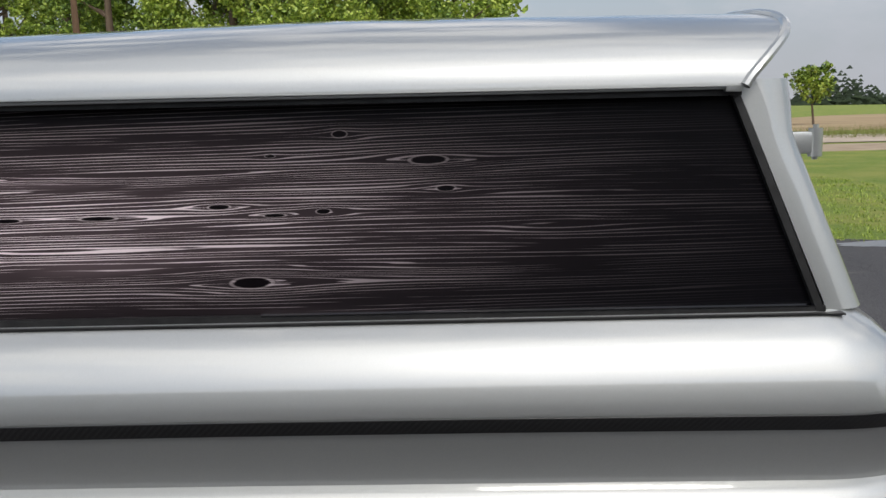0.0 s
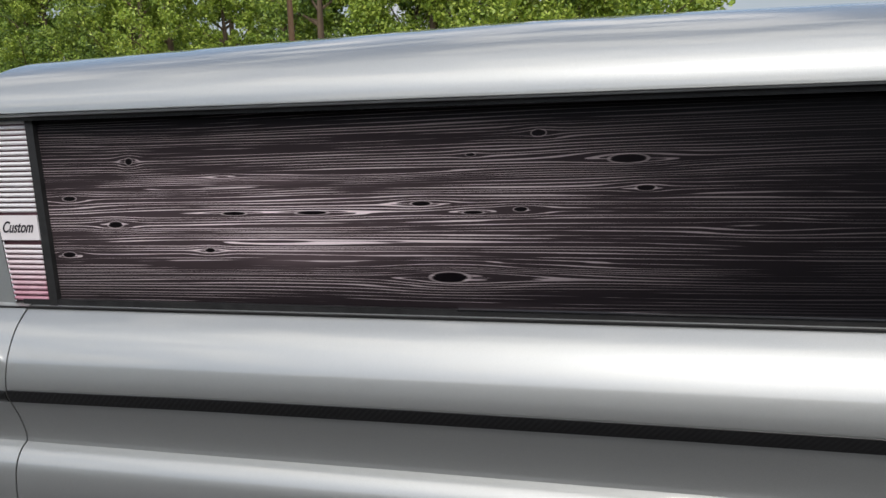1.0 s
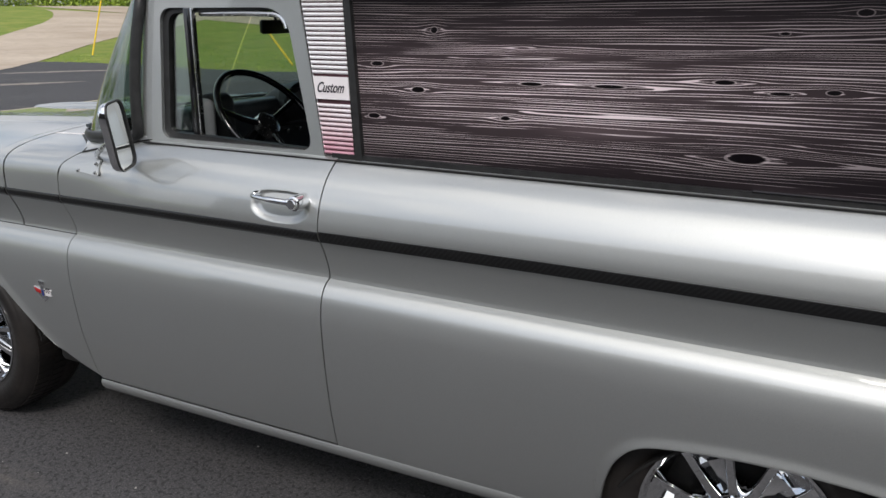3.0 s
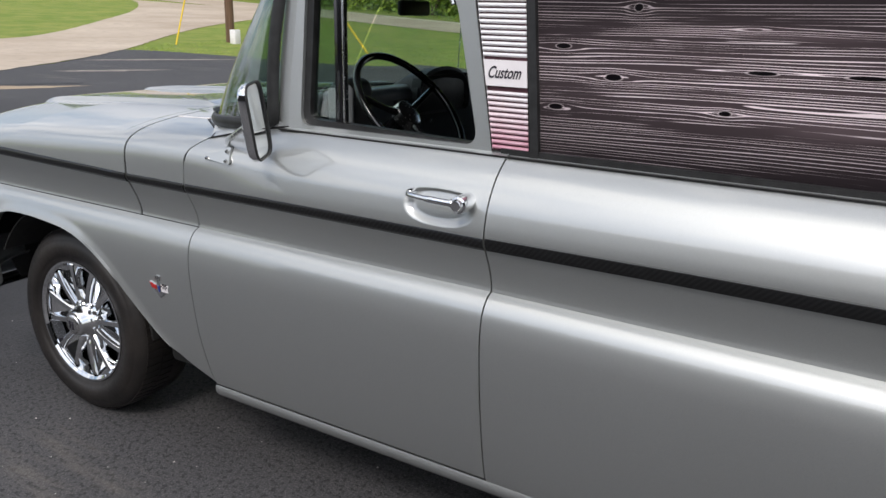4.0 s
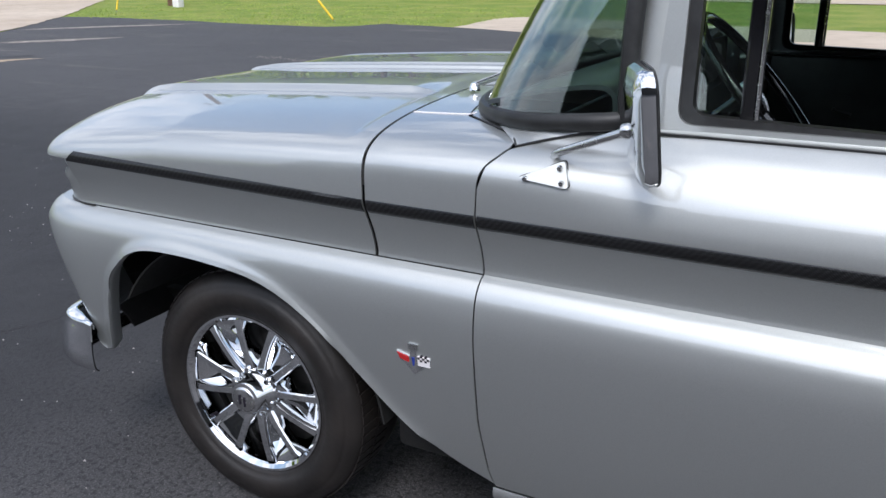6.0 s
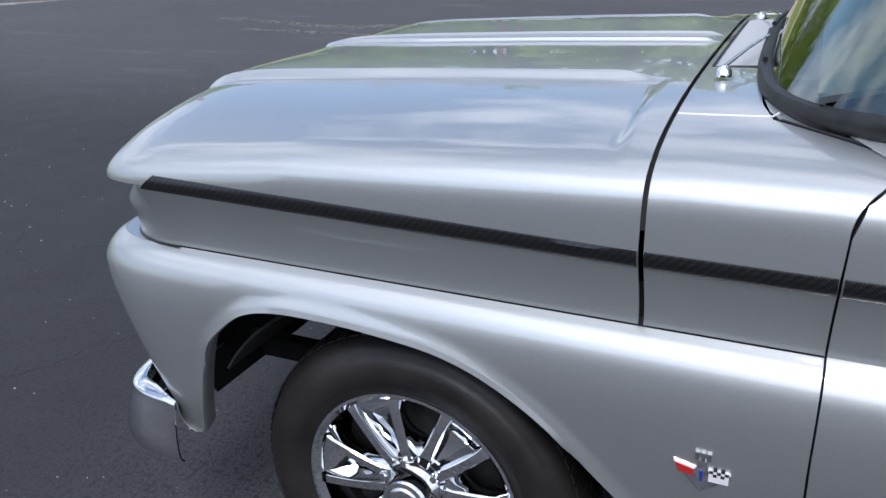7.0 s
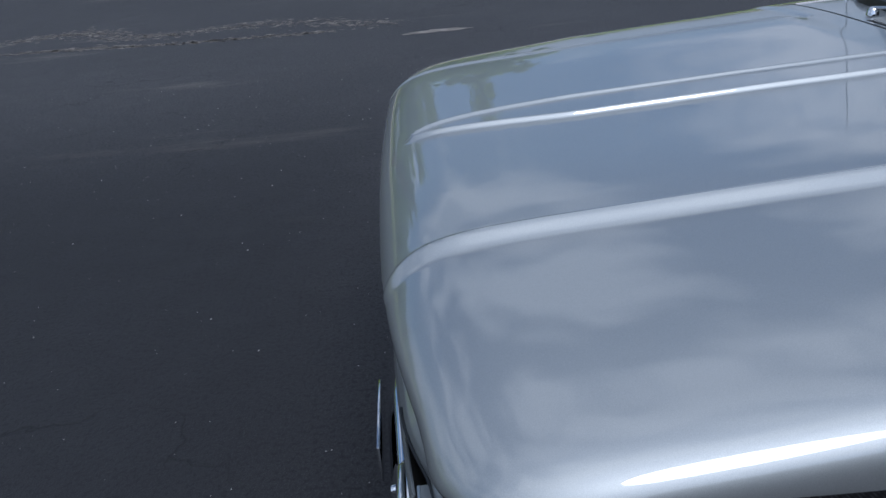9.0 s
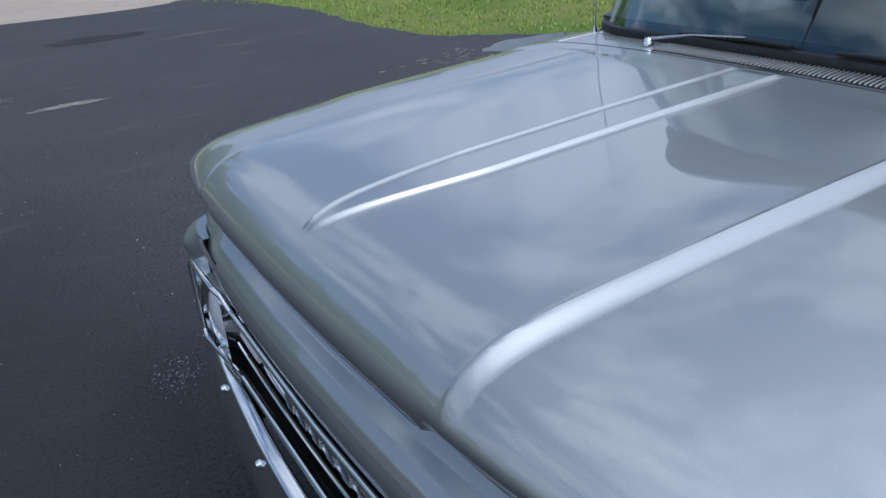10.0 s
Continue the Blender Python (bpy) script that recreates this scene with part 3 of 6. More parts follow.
fine = sorted(set(list(np.linspace(0, 1, 30)) + list(np.linspace(0.71, 0.99, 90))))
_zs = sorted(set(list(levels(0.318, BELT)) + list(np.linspace(1.0, 1.11, 58))))
skin = dished(rake([[(door_front(z) + 0.001 + (DOOR_REAR - door_front(z) - 0.001) * t, shoulder(door_front(z) + 0.001 + (DOOR_REAR - door_front(z) - 0.001) * t, z), z) for z in _zs] for t in fine]))


def ring(outer, inner, depth_out, depth_in, plane):
    """A frame between two outlines of (x, z) with as many points; plane gives y, the depths reach inwards."""
    n, verts, faces = len(outer), [], []
    for loop, d in ((outer, depth_out), (outer, 0.0), (inner, 0.0), (inner, depth_in)):
        verts += [(x, plane(z) + d, z) for x, z in loop]
    for k in range(3):
        for i in range(n):
            j = (i + 1) % n
            faces.append((k * n + i, k * n + j, (k + 1) * n + j, (k + 1) * n + i))
    return verts, faces


def raked(mesh):
    return rake(mesh[0]), mesh[1]


outer = rounded([(1.040, 1.182), (1.062, 1.656), (1.628, 1.656), (1.734, 1.182)], [.006, .03, .03, .006], 8)
inner = rounded([(1.095, 1.204), (1.094, 1.606), (1.584, 1.606), (1.690, 1.204)], [.035, .045, .085, .045], 8)
door_mesh = join(sheet(skin, 0.02), raked(ring(outer, inner, 0.05, 0.05, upper)))
door_l, door_r = both("door", door_mesh, SILVER, "silver door with open hollow behind its handle")
both("belt_stripe", stripe(0.7260, DOOR_REAR - 0.001), CARBON, "black carbon-fibre strip", (door_l, door_r))
seal_in = rounded([(1.119, 1.222), (1.118, 1.590), (1.581, 1.602), (1.687, 1.207)], [.03, .04, .083, .044], 8)
both("window_seal", raked(ring(inner, seal_in, 0.03, 0.03, lambda z: upper(z) + 0.012)), BLACK_RUBBER, "", (door_l, door_r))
vent = box((1.206, upper(1.4) + 0.004, 1.215), (1.232, upper(1.4) + 0.034, 1.606), 0.004)
both("vent_divider", raked(vent), GLOSS_BLACK, "black window divider", (door_l, door_r))
both("divider_trim", raked(box((1.2325, upper(1.4) + 0.006, 1.215), (1.240, upper(1.4) + 0.024, 1.606), 0.002)), CHROME_WORN, "thin bright metal strip", (door_l, door_r))


def pane(poly, y):
    n = len(poly)
    v = [(x, upper(z) + y, z) for x, z in poly] + [(x, upper(z) + y + 0.004, z) for x, z in poly]
    return rake(v), [tuple(range(n)), tuple(reversed(range(n, 2 * n)))] + [(i, (i + 1) % n, (i + 1) % n + n, i + n) for i in range(n)]


for ob in both("vent_glass", pane([(1.125, 1.23), (1.206, 1.23), (1.206, 1.59), (1.125, 1.59)], 0.024), GLASS, "clear vent window", (door_l, door_r)):
    ob.visible_shadow = False
_ch = raked(tube([(x, upper(z) + 0.022, z) for x, z in [(1.242, 1.588), (1.42, 1.590), (1.515, 1.588)] + [(1.525 + 0.052 * math.sin(t), 1.535 + 0.052 * math.cos(t)) for t in np.linspace(0.1, 1.35, 9)]], 0.008, 8))
both("window_channel", _ch, CHROME_WORN, "bright curved glass channel", (door_l, door_r))

# door handle: a curved chrome bar from a small foot to the lock button
bar = tube(spline([(1.562, 0.014, 1.086), (1.568, -0.012, 1.087), (1.60, -0.026, 1.087), (1.66, -0.031, 1.085), (1.70, -0.027, 1.083), (1.716, -0.018, 1.082)], 6), [.006] * 6 + [.0075] * 10 + [.0092] * 9 + [.0115] * 6, 12)
button = lathe([(0, -0.040), (.013, -0.039), (.016, -0.034), (.016, -0.028), (.021, -0.025), (.023, -0.010), (.023, .03)], (1.725, 0.0, 1.081), "y", 24)
foot = lathe([(0, -0.012), (.009, -0.010), (.011, .0), (.011, .03)], (1.562, 0.012, 1.086), "y", 16)
hl, hr = both("door_handle", raked(join(bar, foot)), CHROME, "chrome pull handle", (door_l, door_r))
both("lock_button", raked(button), CHROME, "", (door_l, door_r))

# rocker panel under the doors and flank
_rock = rake([[(x, y, z) for y, z in ((.050, .311), (.046, .300), (.049, .285), (.062, .268), (.085, .258), (.16, .256))] for x in np.linspace(0.750, 2.57, 30)])
both("rocker_panel", sheet(_rock, 0.004), SILVER, "silver sill below the door")


# front fender, wrapping round to the front
def front_lean(z):
    return np.interp(z, [.42, .5, .56, .69, .80, .853], [.150, .110, .080, .028, -.012, -.005])


def front_point(u, z, off=0.0):
    d = flank(z) + off
    if u >= -0.5:
        # the rear edge follows the door
        return (u + max(float(door_front(z)) - 0.7225, 0.0) * float(ease((u - 0.56) / 0.155)) * (z < 0.7), d, z)
    t = min((-0.5 - u) / 0.3, 1.0) * math.pi / 2
    a = 0.272 - front_lean(z)
    w = float(ease((t / math.pi * 2 - 0.66) / 0.34))
    a = a * (1 - w) + min(a, 0.236 + d) * w
    return (-0.5 - (a - d) * math.sin(t) ** 0.66, d * math.cos(t) + 0.26 * (1 - math.cos(t) ** 0.66), z)


_low = spline([(0.7200, .318), (0.645, .358), (.530, .436), (.408, .553), (.315, .646), (.215, .715), (.108, .755), (-.03, .771), (-.15, .776), (-.25, .772), (-.318, .754), (-.372, .714),
               (-.416, .662), (-.446, .58), (-.472, .48), (-.484, .424), (-.502, .405), (-.525, .406), (-.61, .43), (-.7, .46), (-.8, .48)], 7)
_low[0][0] = 0.7195
_low[:, 0] = np.minimum.accumulate(_low[:, 0]) - np.arange(len(_low)) * 1e-5
fender_p = arch_panel(_low, front_point, CREASE - 0.001, 30)
fender_l, fender_r = both("front_fender", sheet(fender_p, 0.004), SILVER, "silver front fender over the wheel")
def panel_low(y):
    """Lower edge of the rail, which follows the grille's surround."""
    e = min(y, 2 - y)
    return 0.786 - 0.050 * float(ease((e - 0.385) / 0.085))


_fp = []
for y in np.linspace(0.245, 1.755, 40):
    lo = panel_low(y)
    bow = 0.03 * (y - 1) ** 2 / 0.5476 - 0.03
    _fp.append([(x + bow, y, CREASE - 0.003 + (lo - CREASE + 0.003) * q) for x, q in ((-.743, 0), (-.7475, .12), (-.7485, .28), (-.745, .45), (-.739, .62), (-.730, .80), (-.719, .93), (-.708, 1))])
finish("front_panel", *sheet(rake(_fp), 0.004), SILVER, truck, "silver rolled rail above the grille")


# hood and cowl: one crown from flank to flank
def rib_height(x, y):
    """The raised middle of the hood with its rounded step, and the narrow ridge along the centre line."""
    e = min(y, 2 - y)
    fade = float(ease((0.385 - x) / 0.09))
    h = -0.006 * float(ease((0.392 - x) / 0.018)) * float(ease((e - 0.03) / 0.10)) * (1 - float(ease((e - 0.447) / 0.030)))
    if e > 0.40:
        h += fade * (0.0125 * min(max((e - 0.446) / 0.030, 0.0), 1.0) ** 1.3 * (1 - 0.7 * float(ease((e - 0.50) / 0.38))) - 0.004 * float(ease((e - 0.476) / 0.012)))
    w = 0.060 * float(np.clip((x + 0.712) / 0.34, 0.0, 1.0)) ** 0.5
    end = float(ease((0.437 - x) / 0.04)) * float(ease((x + 0.715) / 0.02))
    q = 1.0 - e
    h += end * (0.0085 * math.exp(-((q - w) / 0.0062) ** 2) + 0.004 * (1.0 - float(ease((q - w) / 0.012 + 0.5))))
    return h


NOSE0, NOSE1, LIP = -0.30, -0.784, 0.990


def hood_point(u, k):
    """u from 0 at the rear edge to 1 where the nose begins to roll, to 2 at the lip."""
    if u <= 1:
        x = 0.4405 + (NOSE0 - 0.4405) * u
        y, z = section(x, k)
        return (x, y, z + rib_height(x, y))
    x = NOSE0 + (NOSE1 - NOSE0) * math.sin((u - 1) * math.pi / 2)
    q = min((NOSE0 - x) / (NOSE0 - NOSE1), 1.0)
    y, z = section(x, k)
    drop = (1 - q ** float(np.interp(k, [0, .62], [3.2, 8.0]))) ** float(np.interp(k, [0, .62], [0.95, 0.5]))
    c = float(np.clip((-0.44 - x) / (-0.44 - NOSE1), 0, 0.9999))
    inset = min(0.74 * (1 - (1 - c ** 4.6) ** 0.22), 0.31)
    y2 = y + inset * (1 - y) ** 3
    x += 0.048 * (1 - y2) ** 2 * q ** 3
    z = LIP + (z + rib_height(x, y2) - LIP) * drop
    # the lip turns under, further outside the raised middle
    tuck = 0.018 + 0.020 * float(ease((0.545 - y2) / 0.03))
    x += tuck * float(ease((y2 - 0.06) / 0.16)) * (1 - float(np.clip((z - LIP) / 0.055, 0, 1))) ** 2 * float(ease((q - 0.86) / 0.14))
    return (x, y2, z)


ks = sorted(set(list(np.linspace(0, 1, 46)) + list(np.linspace(0.66, 0.80, 56)) + list(np.linspace(0.972, 1.0, 80))))
ks = ks + [2 - k for k in reversed(ks[:-1])]


def full(f, u):
    row = []
    for k in ks:
        p = f(u, min(k, 2 - k))
        row.append(p if k <= 1 else (p[0], 2 - p[1], p[2]))
    return row


us = list(np.linspace(0, 0.2, 16)) + list(np.linspace(0.22, 1, 30)) + list(1 + np.linspace(0, 1, 56)[1:])
hood_top = rake([full(hood_point, u) for u in us])
_side = rake([[(x, flank(z), z) for z in levels(CREASE + 0.0015, 0.995)] for x in np.linspace(-0.545, 0.4405, 30)])
_side_mesh = sheet(_side, 0.004)
hood = finish("hood", *join(sheet(hood_top, 0.004), _side_mesh, mirrored(_side_mesh)), SILVER, truck, "broad silver hood with raised ridges", 30.0)
# black tube added along the lip, standing in for the shadow gap under it
_gap = raked(tube([np.array(hood_point(u, 0.0)) + np.array((.002, .003, -.002)) for u in np.linspace(1.62, 2.0, 26)] + [np.array(hood_point(2.0, k)) + np.array((.003, .0, -.002)) for k in np.linspace(0.02, 1.0, 30)], .0026, 6))
both("lip_seal", _gap, BLACK_RUBBER, "", (hood, hood))
both("belt_stripe", stripe(-0.541, 0.439, cut=0.038, wrap=0.018), CARBON, "black carbon-fibre strip", (hood, hood))


# header under the hood's lip: a hollow band round the nose
def header_point(u, v):
    zz = [1.012, 0.960, 0.915, 0.900, 0.885, 0.868, CREASE - 0.002]
    z, v7 = np.interp(v, np.linspace(0, 1, 7), zz), np.linspace(0, 1, 7)
    m = float(ease((-0.66 - u) / 0.30))
    d = np.interp(v, v7, [.002, .022, .038, .043, .046, .048, .048]) * (1 - m) + np.interp(v, v7, [.062, .066, .066, .050, .024, .008, .000]) * m
    blend = np.clip((-0.5235 - u) / 0.07, 0, 1)
    d = d * blend + flank(z) * (1 - blend)
    if u >= -0.5:
        return (u, d, z)
    if u > -0.8:
        t = (-0.5 - u) / 0.3 * math.pi / 2
        d = d + 0.085 * float(ease((z - 0.92) / 0.07)) * math.sin(t) * (1 - math.sin(t) ** 6)
        return (-0.5 - (0.243 - d) * math.sin(t) ** 0.75, d * math.cos(t) + 0.26 * (1 - math.cos(t) ** 0.75), z)
    return (-0.743 + d + 0.03 * (abs(u + 1.54) / 0.74) ** 2 - 0.03, 0.26 + (-0.8 - u), z)


_hu = [-0.5235, -0.53, -0.54, -0.55, -0.56, -0.58] + list(np.linspace(-0.6, -0.8, 18)) + list(np.linspace(-0.82, -1.54, 22))
_head = [[header_point(u, v) for v in np.linspace(0, 1, 37)] for u in _hu]
_head += [[(x, 2 - y, z) for x, y, z in row] for row in reversed(_head[:-1])]
finish("header_panel", *sheet(rake(_head), 0.004), SILVER, truck, "silver hollow band under the hood lip")


_fill = rake([[tuple(np.array(header_point(u, 1.0)) * (1 - t) + np.array(front_point(u, CREASE - 0.002)) * t) for t in (0, .5, 1)] for u in np.linspace(-0.53, -0.8, 16)])
both("corner_filler", sheet(_fill, 0.003), SILVER)
_hs = raked(tube([np.array(header_point(u, 1.0)) + np.array((0, -.001, .003)) for u in np.linspace(-0.5, -0.98, 30)], .0028, 6))
both("header_seam", _hs, BLACK_RUBBER)


# cowl between hood and windscreen
def cowl_rear(y, z):
    if z < 1.0:
        return 0.7195
    return float(np.interp(y, [-.01, .0007, .0137, .0335, .0635, .10, .217, .30, .45, .70, 1.0], [.7195, .7225, .7365, .7565, .7725, .771, .60, .578, .56, .552, .55]))


def cowl_row(k):
    y, z = section(0.6, k)
    xr = cowl_rear(y, z)
    out = []
    for s in np.linspace(0, 1, 14):
        x = 0.4490 + (xr - 0.4490) * s
        out.append((x, *section(x, k)))
    return out


cowl_top = rake([cowl_row(k) for k in np.linspace(0, 1, 60)])
_cside = rake([[(x, flank(z), z) for z in levels(CREASE + 0.0015, 0.995)] for x in np.linspace(0.4492, 0.7195, 8)])
_cm = join(sheet(cowl_top, 0.004), sheet(_cside, 0.004))
cowl = finish("cowl", *join(_cm, mirrored(_cm)), SILVER, truck, "silver cowl panel between hood and windscreen")
both("belt_stripe", stripe(0.4500, 0.7185, n=6), CARBON, "black carbon-fibre strip", (cowl, cowl))

# air slots in the cowl
def cowl_z(x, y):
    k = float(np.interp(min(y, 2 - y), [section(x, q)[0] for q in np.linspace(0, 1, 80)], np.linspace(0, 1, 80)))
    return section(x, k)[1] - 0.006 * (x - 1.2)


for i in range(65):
    y = 0.595 + i * 0.0124
    P = [(0.462, y, -.003), (0.475, y + 0.002, .0012), (0.502, y + 0.006, .0018), (0.54, y + 0.012, .0012), (0.558, y + 0.016, -.003)]
    finish("vent_slat", *tube([(px, py, cowl_z(px, py) + h) for px, py, h in P], 0.0030, 6), SILVER, cowl)
_vent = sheet(np.array([[(x, y, cowl_z(x, y) + 0.0008) for x in (0.458, 0.48, 0.51, 0.54, 0.560)] for y in np.linspace(0.592, 1.396, 40)]), 0.001)
finish("vent_opening", *_vent, DARK, cowl, "dark air intake")

# windscreen with its rubber, wrapping round to the pillars
W_LO = spline([(1.000, .112, 1.205), (.93, .100, 1.198), (.84, .108, 1.190), (.74, .140, 1.184), (.65, .215, 1.182), (.59, .34, 1.184), (.565, .52, 1.190), (.555, .76, 1.196), (.552, 1.0, 1.198)], 6)
W_HI = spline([(1.024, .160, 1.640), (1.000, .160, 1.645), (.974, .178, 1.650), (.938, .220, 1.655), (.897, .295, 1.662), (.862, .415, 1.670), (.837, .575, 1.678), (.827, .78, 1.684), (.822, 1.0, 1.686)], 6)
glass_p = np.array([[W_LO[i] + (W_HI[i] - W_LO[i]) * s + np.array((-0.012, -0.008, 0)) * math.sin(s * math.pi) for s in np.linspace(0, 1, 10)] for i in range(len(W_LO))])
_g = sheet(rake(glass_p), 0.005)
wind = finish("windscreen", *join(_g, mirrored(_g)), GLASS, truck, "wrap-round tinted windscreen")
wind.visible_shadow = False
_loop = [tuple(p) for p in reversed(W_LO)] + [tuple(p) for p in glass_p[0][1:]] + [tuple(p) for p in W_HI[1:]]
_sl = raked(tube(_loop, 0.019, 10, flat=0.75))
finish("windscreen_seal", *join(_sl, mirrored(_sl)), BLACK_RUBBER, truck, "thick black rubber seal")

# frame below and beside the windscreen
def on_cowl(x, y):
    k = float(np.interp(y, [section(x, q)[0] for q in np.linspace(0, 1, 80)], np.linspace(0, 1, 80)))
    return (x, y, section(x, k)[1])


F_OUT = np.array([(x, shoulder(x, door_top(x)), door_top(x) + 0.002) for x in np.linspace(1.062, 0.785, 12)] + [on_cowl(*p) for p in ((.755, .118), (.71, .148), (.66, .182), (.612, .217), (.592, .26), (.580, .32), (.567, .42), (.560, .55), (.555, .75), (.553, 1.0))])
_idx = np.linspace(0, len(W_LO) - 1, len(F_OUT))
_in = np.column_stack([np.interp(_idx, np.arange(len(W_LO)), W_LO[:, c]) for c in range(3)])
_fr = rake([[F_OUT[i] * (1 - s) + _in[i] * s + np.array((0, 0, 0.004 * math.sin(s * math.pi))) for s in np.linspace(0, 1, 6)] for i in range(len(F_OUT))])
_fm = sheet(_fr, 0.006)
pil = rake([[(x + 0.028 * s, upper(z) + d, z) for x, d in ((.992, .035), (.998, .006), (1.015, -0.002), (1.040, -0.003), (1.052, .001), (1.056, .03))] for z, s in ((1.185, 0.0), (1.24, .02), (1.35, .12), (1.45, .35), (1.55, .6), (1.66, .9))])
_pm = sheet(pil, 0.02)
finish("windscreen_frame", *join(_fm, _pm, mirrored(_fm), mirrored(_pm)), SILVER, truck, "silver pillar and windscreen frame")


_sm = raked(tube([tuple(F_OUT[i] + np.array((0, -.0005, .0005))) for i in range(0, 16)], .0028, 6))
both("frame_seam", _sm, BLACK_RUBBER)
_cs = raked(tube([tuple(np.array(on_cowl(x, y)) + np.array((0, 0, .001))) for x, y in ((.451, .226), (.48, .225), (.53, .226), (.575, .228), (.598, .231), (.606, .250))], .0018, 6))
both("cowl_seam", _cs, WHITE_METAL, "thin pale seam", (cowl, cowl))

# roof in two parts: the cab's, and the slightly higher one of the load bay
def roof_point(x, k, top):
    t = k * math.pi / 2
    edge, lo = 0.148, 1.672
    y = 1.0 - (1.0 - edge) * math.cos(t) ** 0.72
    z = lo + (top - lo) * math.sin(t) ** 0.80
    y -= 0.006 * math.sin(min(k * 2, 1.0) * math.pi) + 0.014 * max(0.0, 1 - k * 6)
    return y, z


rk = list(np.linspace(0, 1, 40))


def roof_sheet(point, us):
    rows = []
    for u in us:
        left = [point(u, k) for k in rk]
        rows.append(left + [(p[0], 2 - p[1], p[2]) for p in reversed(left[:-1])])
    return sheet(rake(rows), 0.005)


def cab_roof(u, k):
    x1 = 1.672 - 0.10 * math.sin(k * math.pi / 2) ** 2
    x0 = 1.02 - 0.26 * math.sin(min(k * 1.6, 1.0) * math.pi / 2) ** 1.2
    x = x0 + (x1 - x0) * u
    q = np.clip((x - x0) / 0.26, 0, 1)
    rise = (1 - (1 - q) ** 2.2) ** 0.62
    y, z = roof_point(x, k, float(np.interp(x, [.7, 1.0, 1.25, 1.65], [1.775, 1.795, 1.812, 1.826])))
    lo = 1.672 + 0.022 * math.sin(k * math.pi / 2)
    y = y + (1 - rise) * 0.03 * (1 - k)
    return (x, y, lo + (z - lo) * rise)


def bay_roof(u, k):
    x0 = 1.650 - 0.10 * math.sin(k * math.pi / 2) ** 2
    x1 = 3.940 + 0.150 * math.sin(min(k * 1.7, 1.0) * math.pi / 2)
    x = x0 + (x1 - x0) * u
    y, z = roof_point(x, k, float(np.interp(x, [1.2, 1.7, 2.2, 3.0, 4.1], [1.836, 1.846, 1.862, 1.884, 1.886])))
    step = np.clip((x - x0) / 0.05, 0, 1)
    z -= 0.014 * (1 - step * step * (3 - 2 * step)) * (0.3 + 0.7 * k)
    z -= 0.010 * np.clip((x - 3.0) / 1.1, 0, 1) ** 2 * k
    return (x, y - 0.003, z + 0.002)


finish("cab_roof", *roof_sheet(cab_roof, list(np.linspace(0, 0.4, 26)) + list(np.linspace(0.42, 1, 12))), SILVER, truck, "silver cab roof")
bay = finish("load_bay_roof", *roof_sheet(bay_roof, list(np.linspace(0, 0.04, 8)) + list(np.linspace(0.06, 1, 30))), SILVER, truck, "long rounded silver roof of the load bay")
_edge = [bay_roof(1.0, k) for k in rk]
_edge = _edge + [(p[0], 2 - p[1], p[2]) for p in reversed(_edge[:-1])]
finish("roof_lip", *raked(tube(_edge, 0.011, 8)), SILVER, bay, "rolled rear edge")
_rail = raked(join(tube([(1.00, .176, 1.668), (1.04, .150, 1.668), (1.10, .141, 1.668), (2.5, .141, 1.670), (3.905, .141, 1.672)], 0.0045, 8), box((3.90, .132, 1.662), (3.935, .150, 1.682), .003)))
both("drip_rail", _rail, SILVER, "silver rain gutter")
# black strip added in place of the shade below the rain gutter
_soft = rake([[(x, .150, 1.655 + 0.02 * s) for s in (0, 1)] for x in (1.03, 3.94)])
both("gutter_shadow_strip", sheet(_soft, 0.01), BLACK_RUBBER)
# header rail over the windscreen
_hr = rake([[tuple(W_HI[i] + np.array((0.0, -0.0, 0.008)) + np.array((-0.030 * math.sin(s * 1.6), -0.004, 0.016 * s))) for s in np.linspace(0, 1, 5)] for i in range(len(W_HI))])
_hrm = sheet(_hr, 0.012)
finish("windscreen_header", *join(_hrm, mirrored(_hrm)), SILVER, truck)

# wood-grain side panel in its black border
def front_edge(z):
    return 1.862 - 0.060 * (z - 1.19) / 0.465


def rear_edge(z):
    return 4.122 - 0.190 * (z - 1.185) / 0.480


_pan = rake([[(front_edge(z) + (rear_edge(z) - front_edge(z)) * s, upper(z) + 0.010, z) for z in np.linspace(1.192, 1.662, 8)] for s in np.linspace(0, 1, 20)])
pan_l, pan_r = both("side_panel", sheet(_pan, 0.012), WOODPANEL, "glossy black panel printed with pale wood grain and knots")


def border(p, q, w, out=0.006):
    """A flat black bar along the panel's edge from p to q (x, z)."""
    d = Vector((q[0] - p[0], q[1] - p[1])).normalized()
    s = Vector((-d.y, d.x)) * w / 2
    c = [(p[0] - s.x, p[1] - s.y), (q[0] - s.x, q[1] - s.y), (q[0] + s.x, q[1] + s.y), (p[0] + s.x, p[1] + s.y)]
    v = [(x, upper(z) - out, z) for x, z in c] + [(x, upper(z) + 0.02, z) for x, z in c]
    return rake(v), [(0, 1, 2, 3), (7, 6, 5, 4), (0, 4, 5, 1), (1, 5, 6, 2), (2, 6, 7, 3), (3, 7, 4, 0)]


_b = join(border((1.853, 1.186), (1.793, 1.662), 0.022), border((1.780, 1.661), (3.940, 1.664), 0.012, 0.002), border((4.118, 1.180), (3.931, 1.664), 0.016), border((1.76, 1.196), (4.125, 1.193), 0.018, 0.004))
both("panel_border", _b, BLACK_RUBBER, "black rubber border", (pan_l, pan_r))
both("border_trim", border((2.9, 1.2045), (4.10, 1.203), 0.0022, 0.0065), CHROME, "", (pan_l, pan_r))

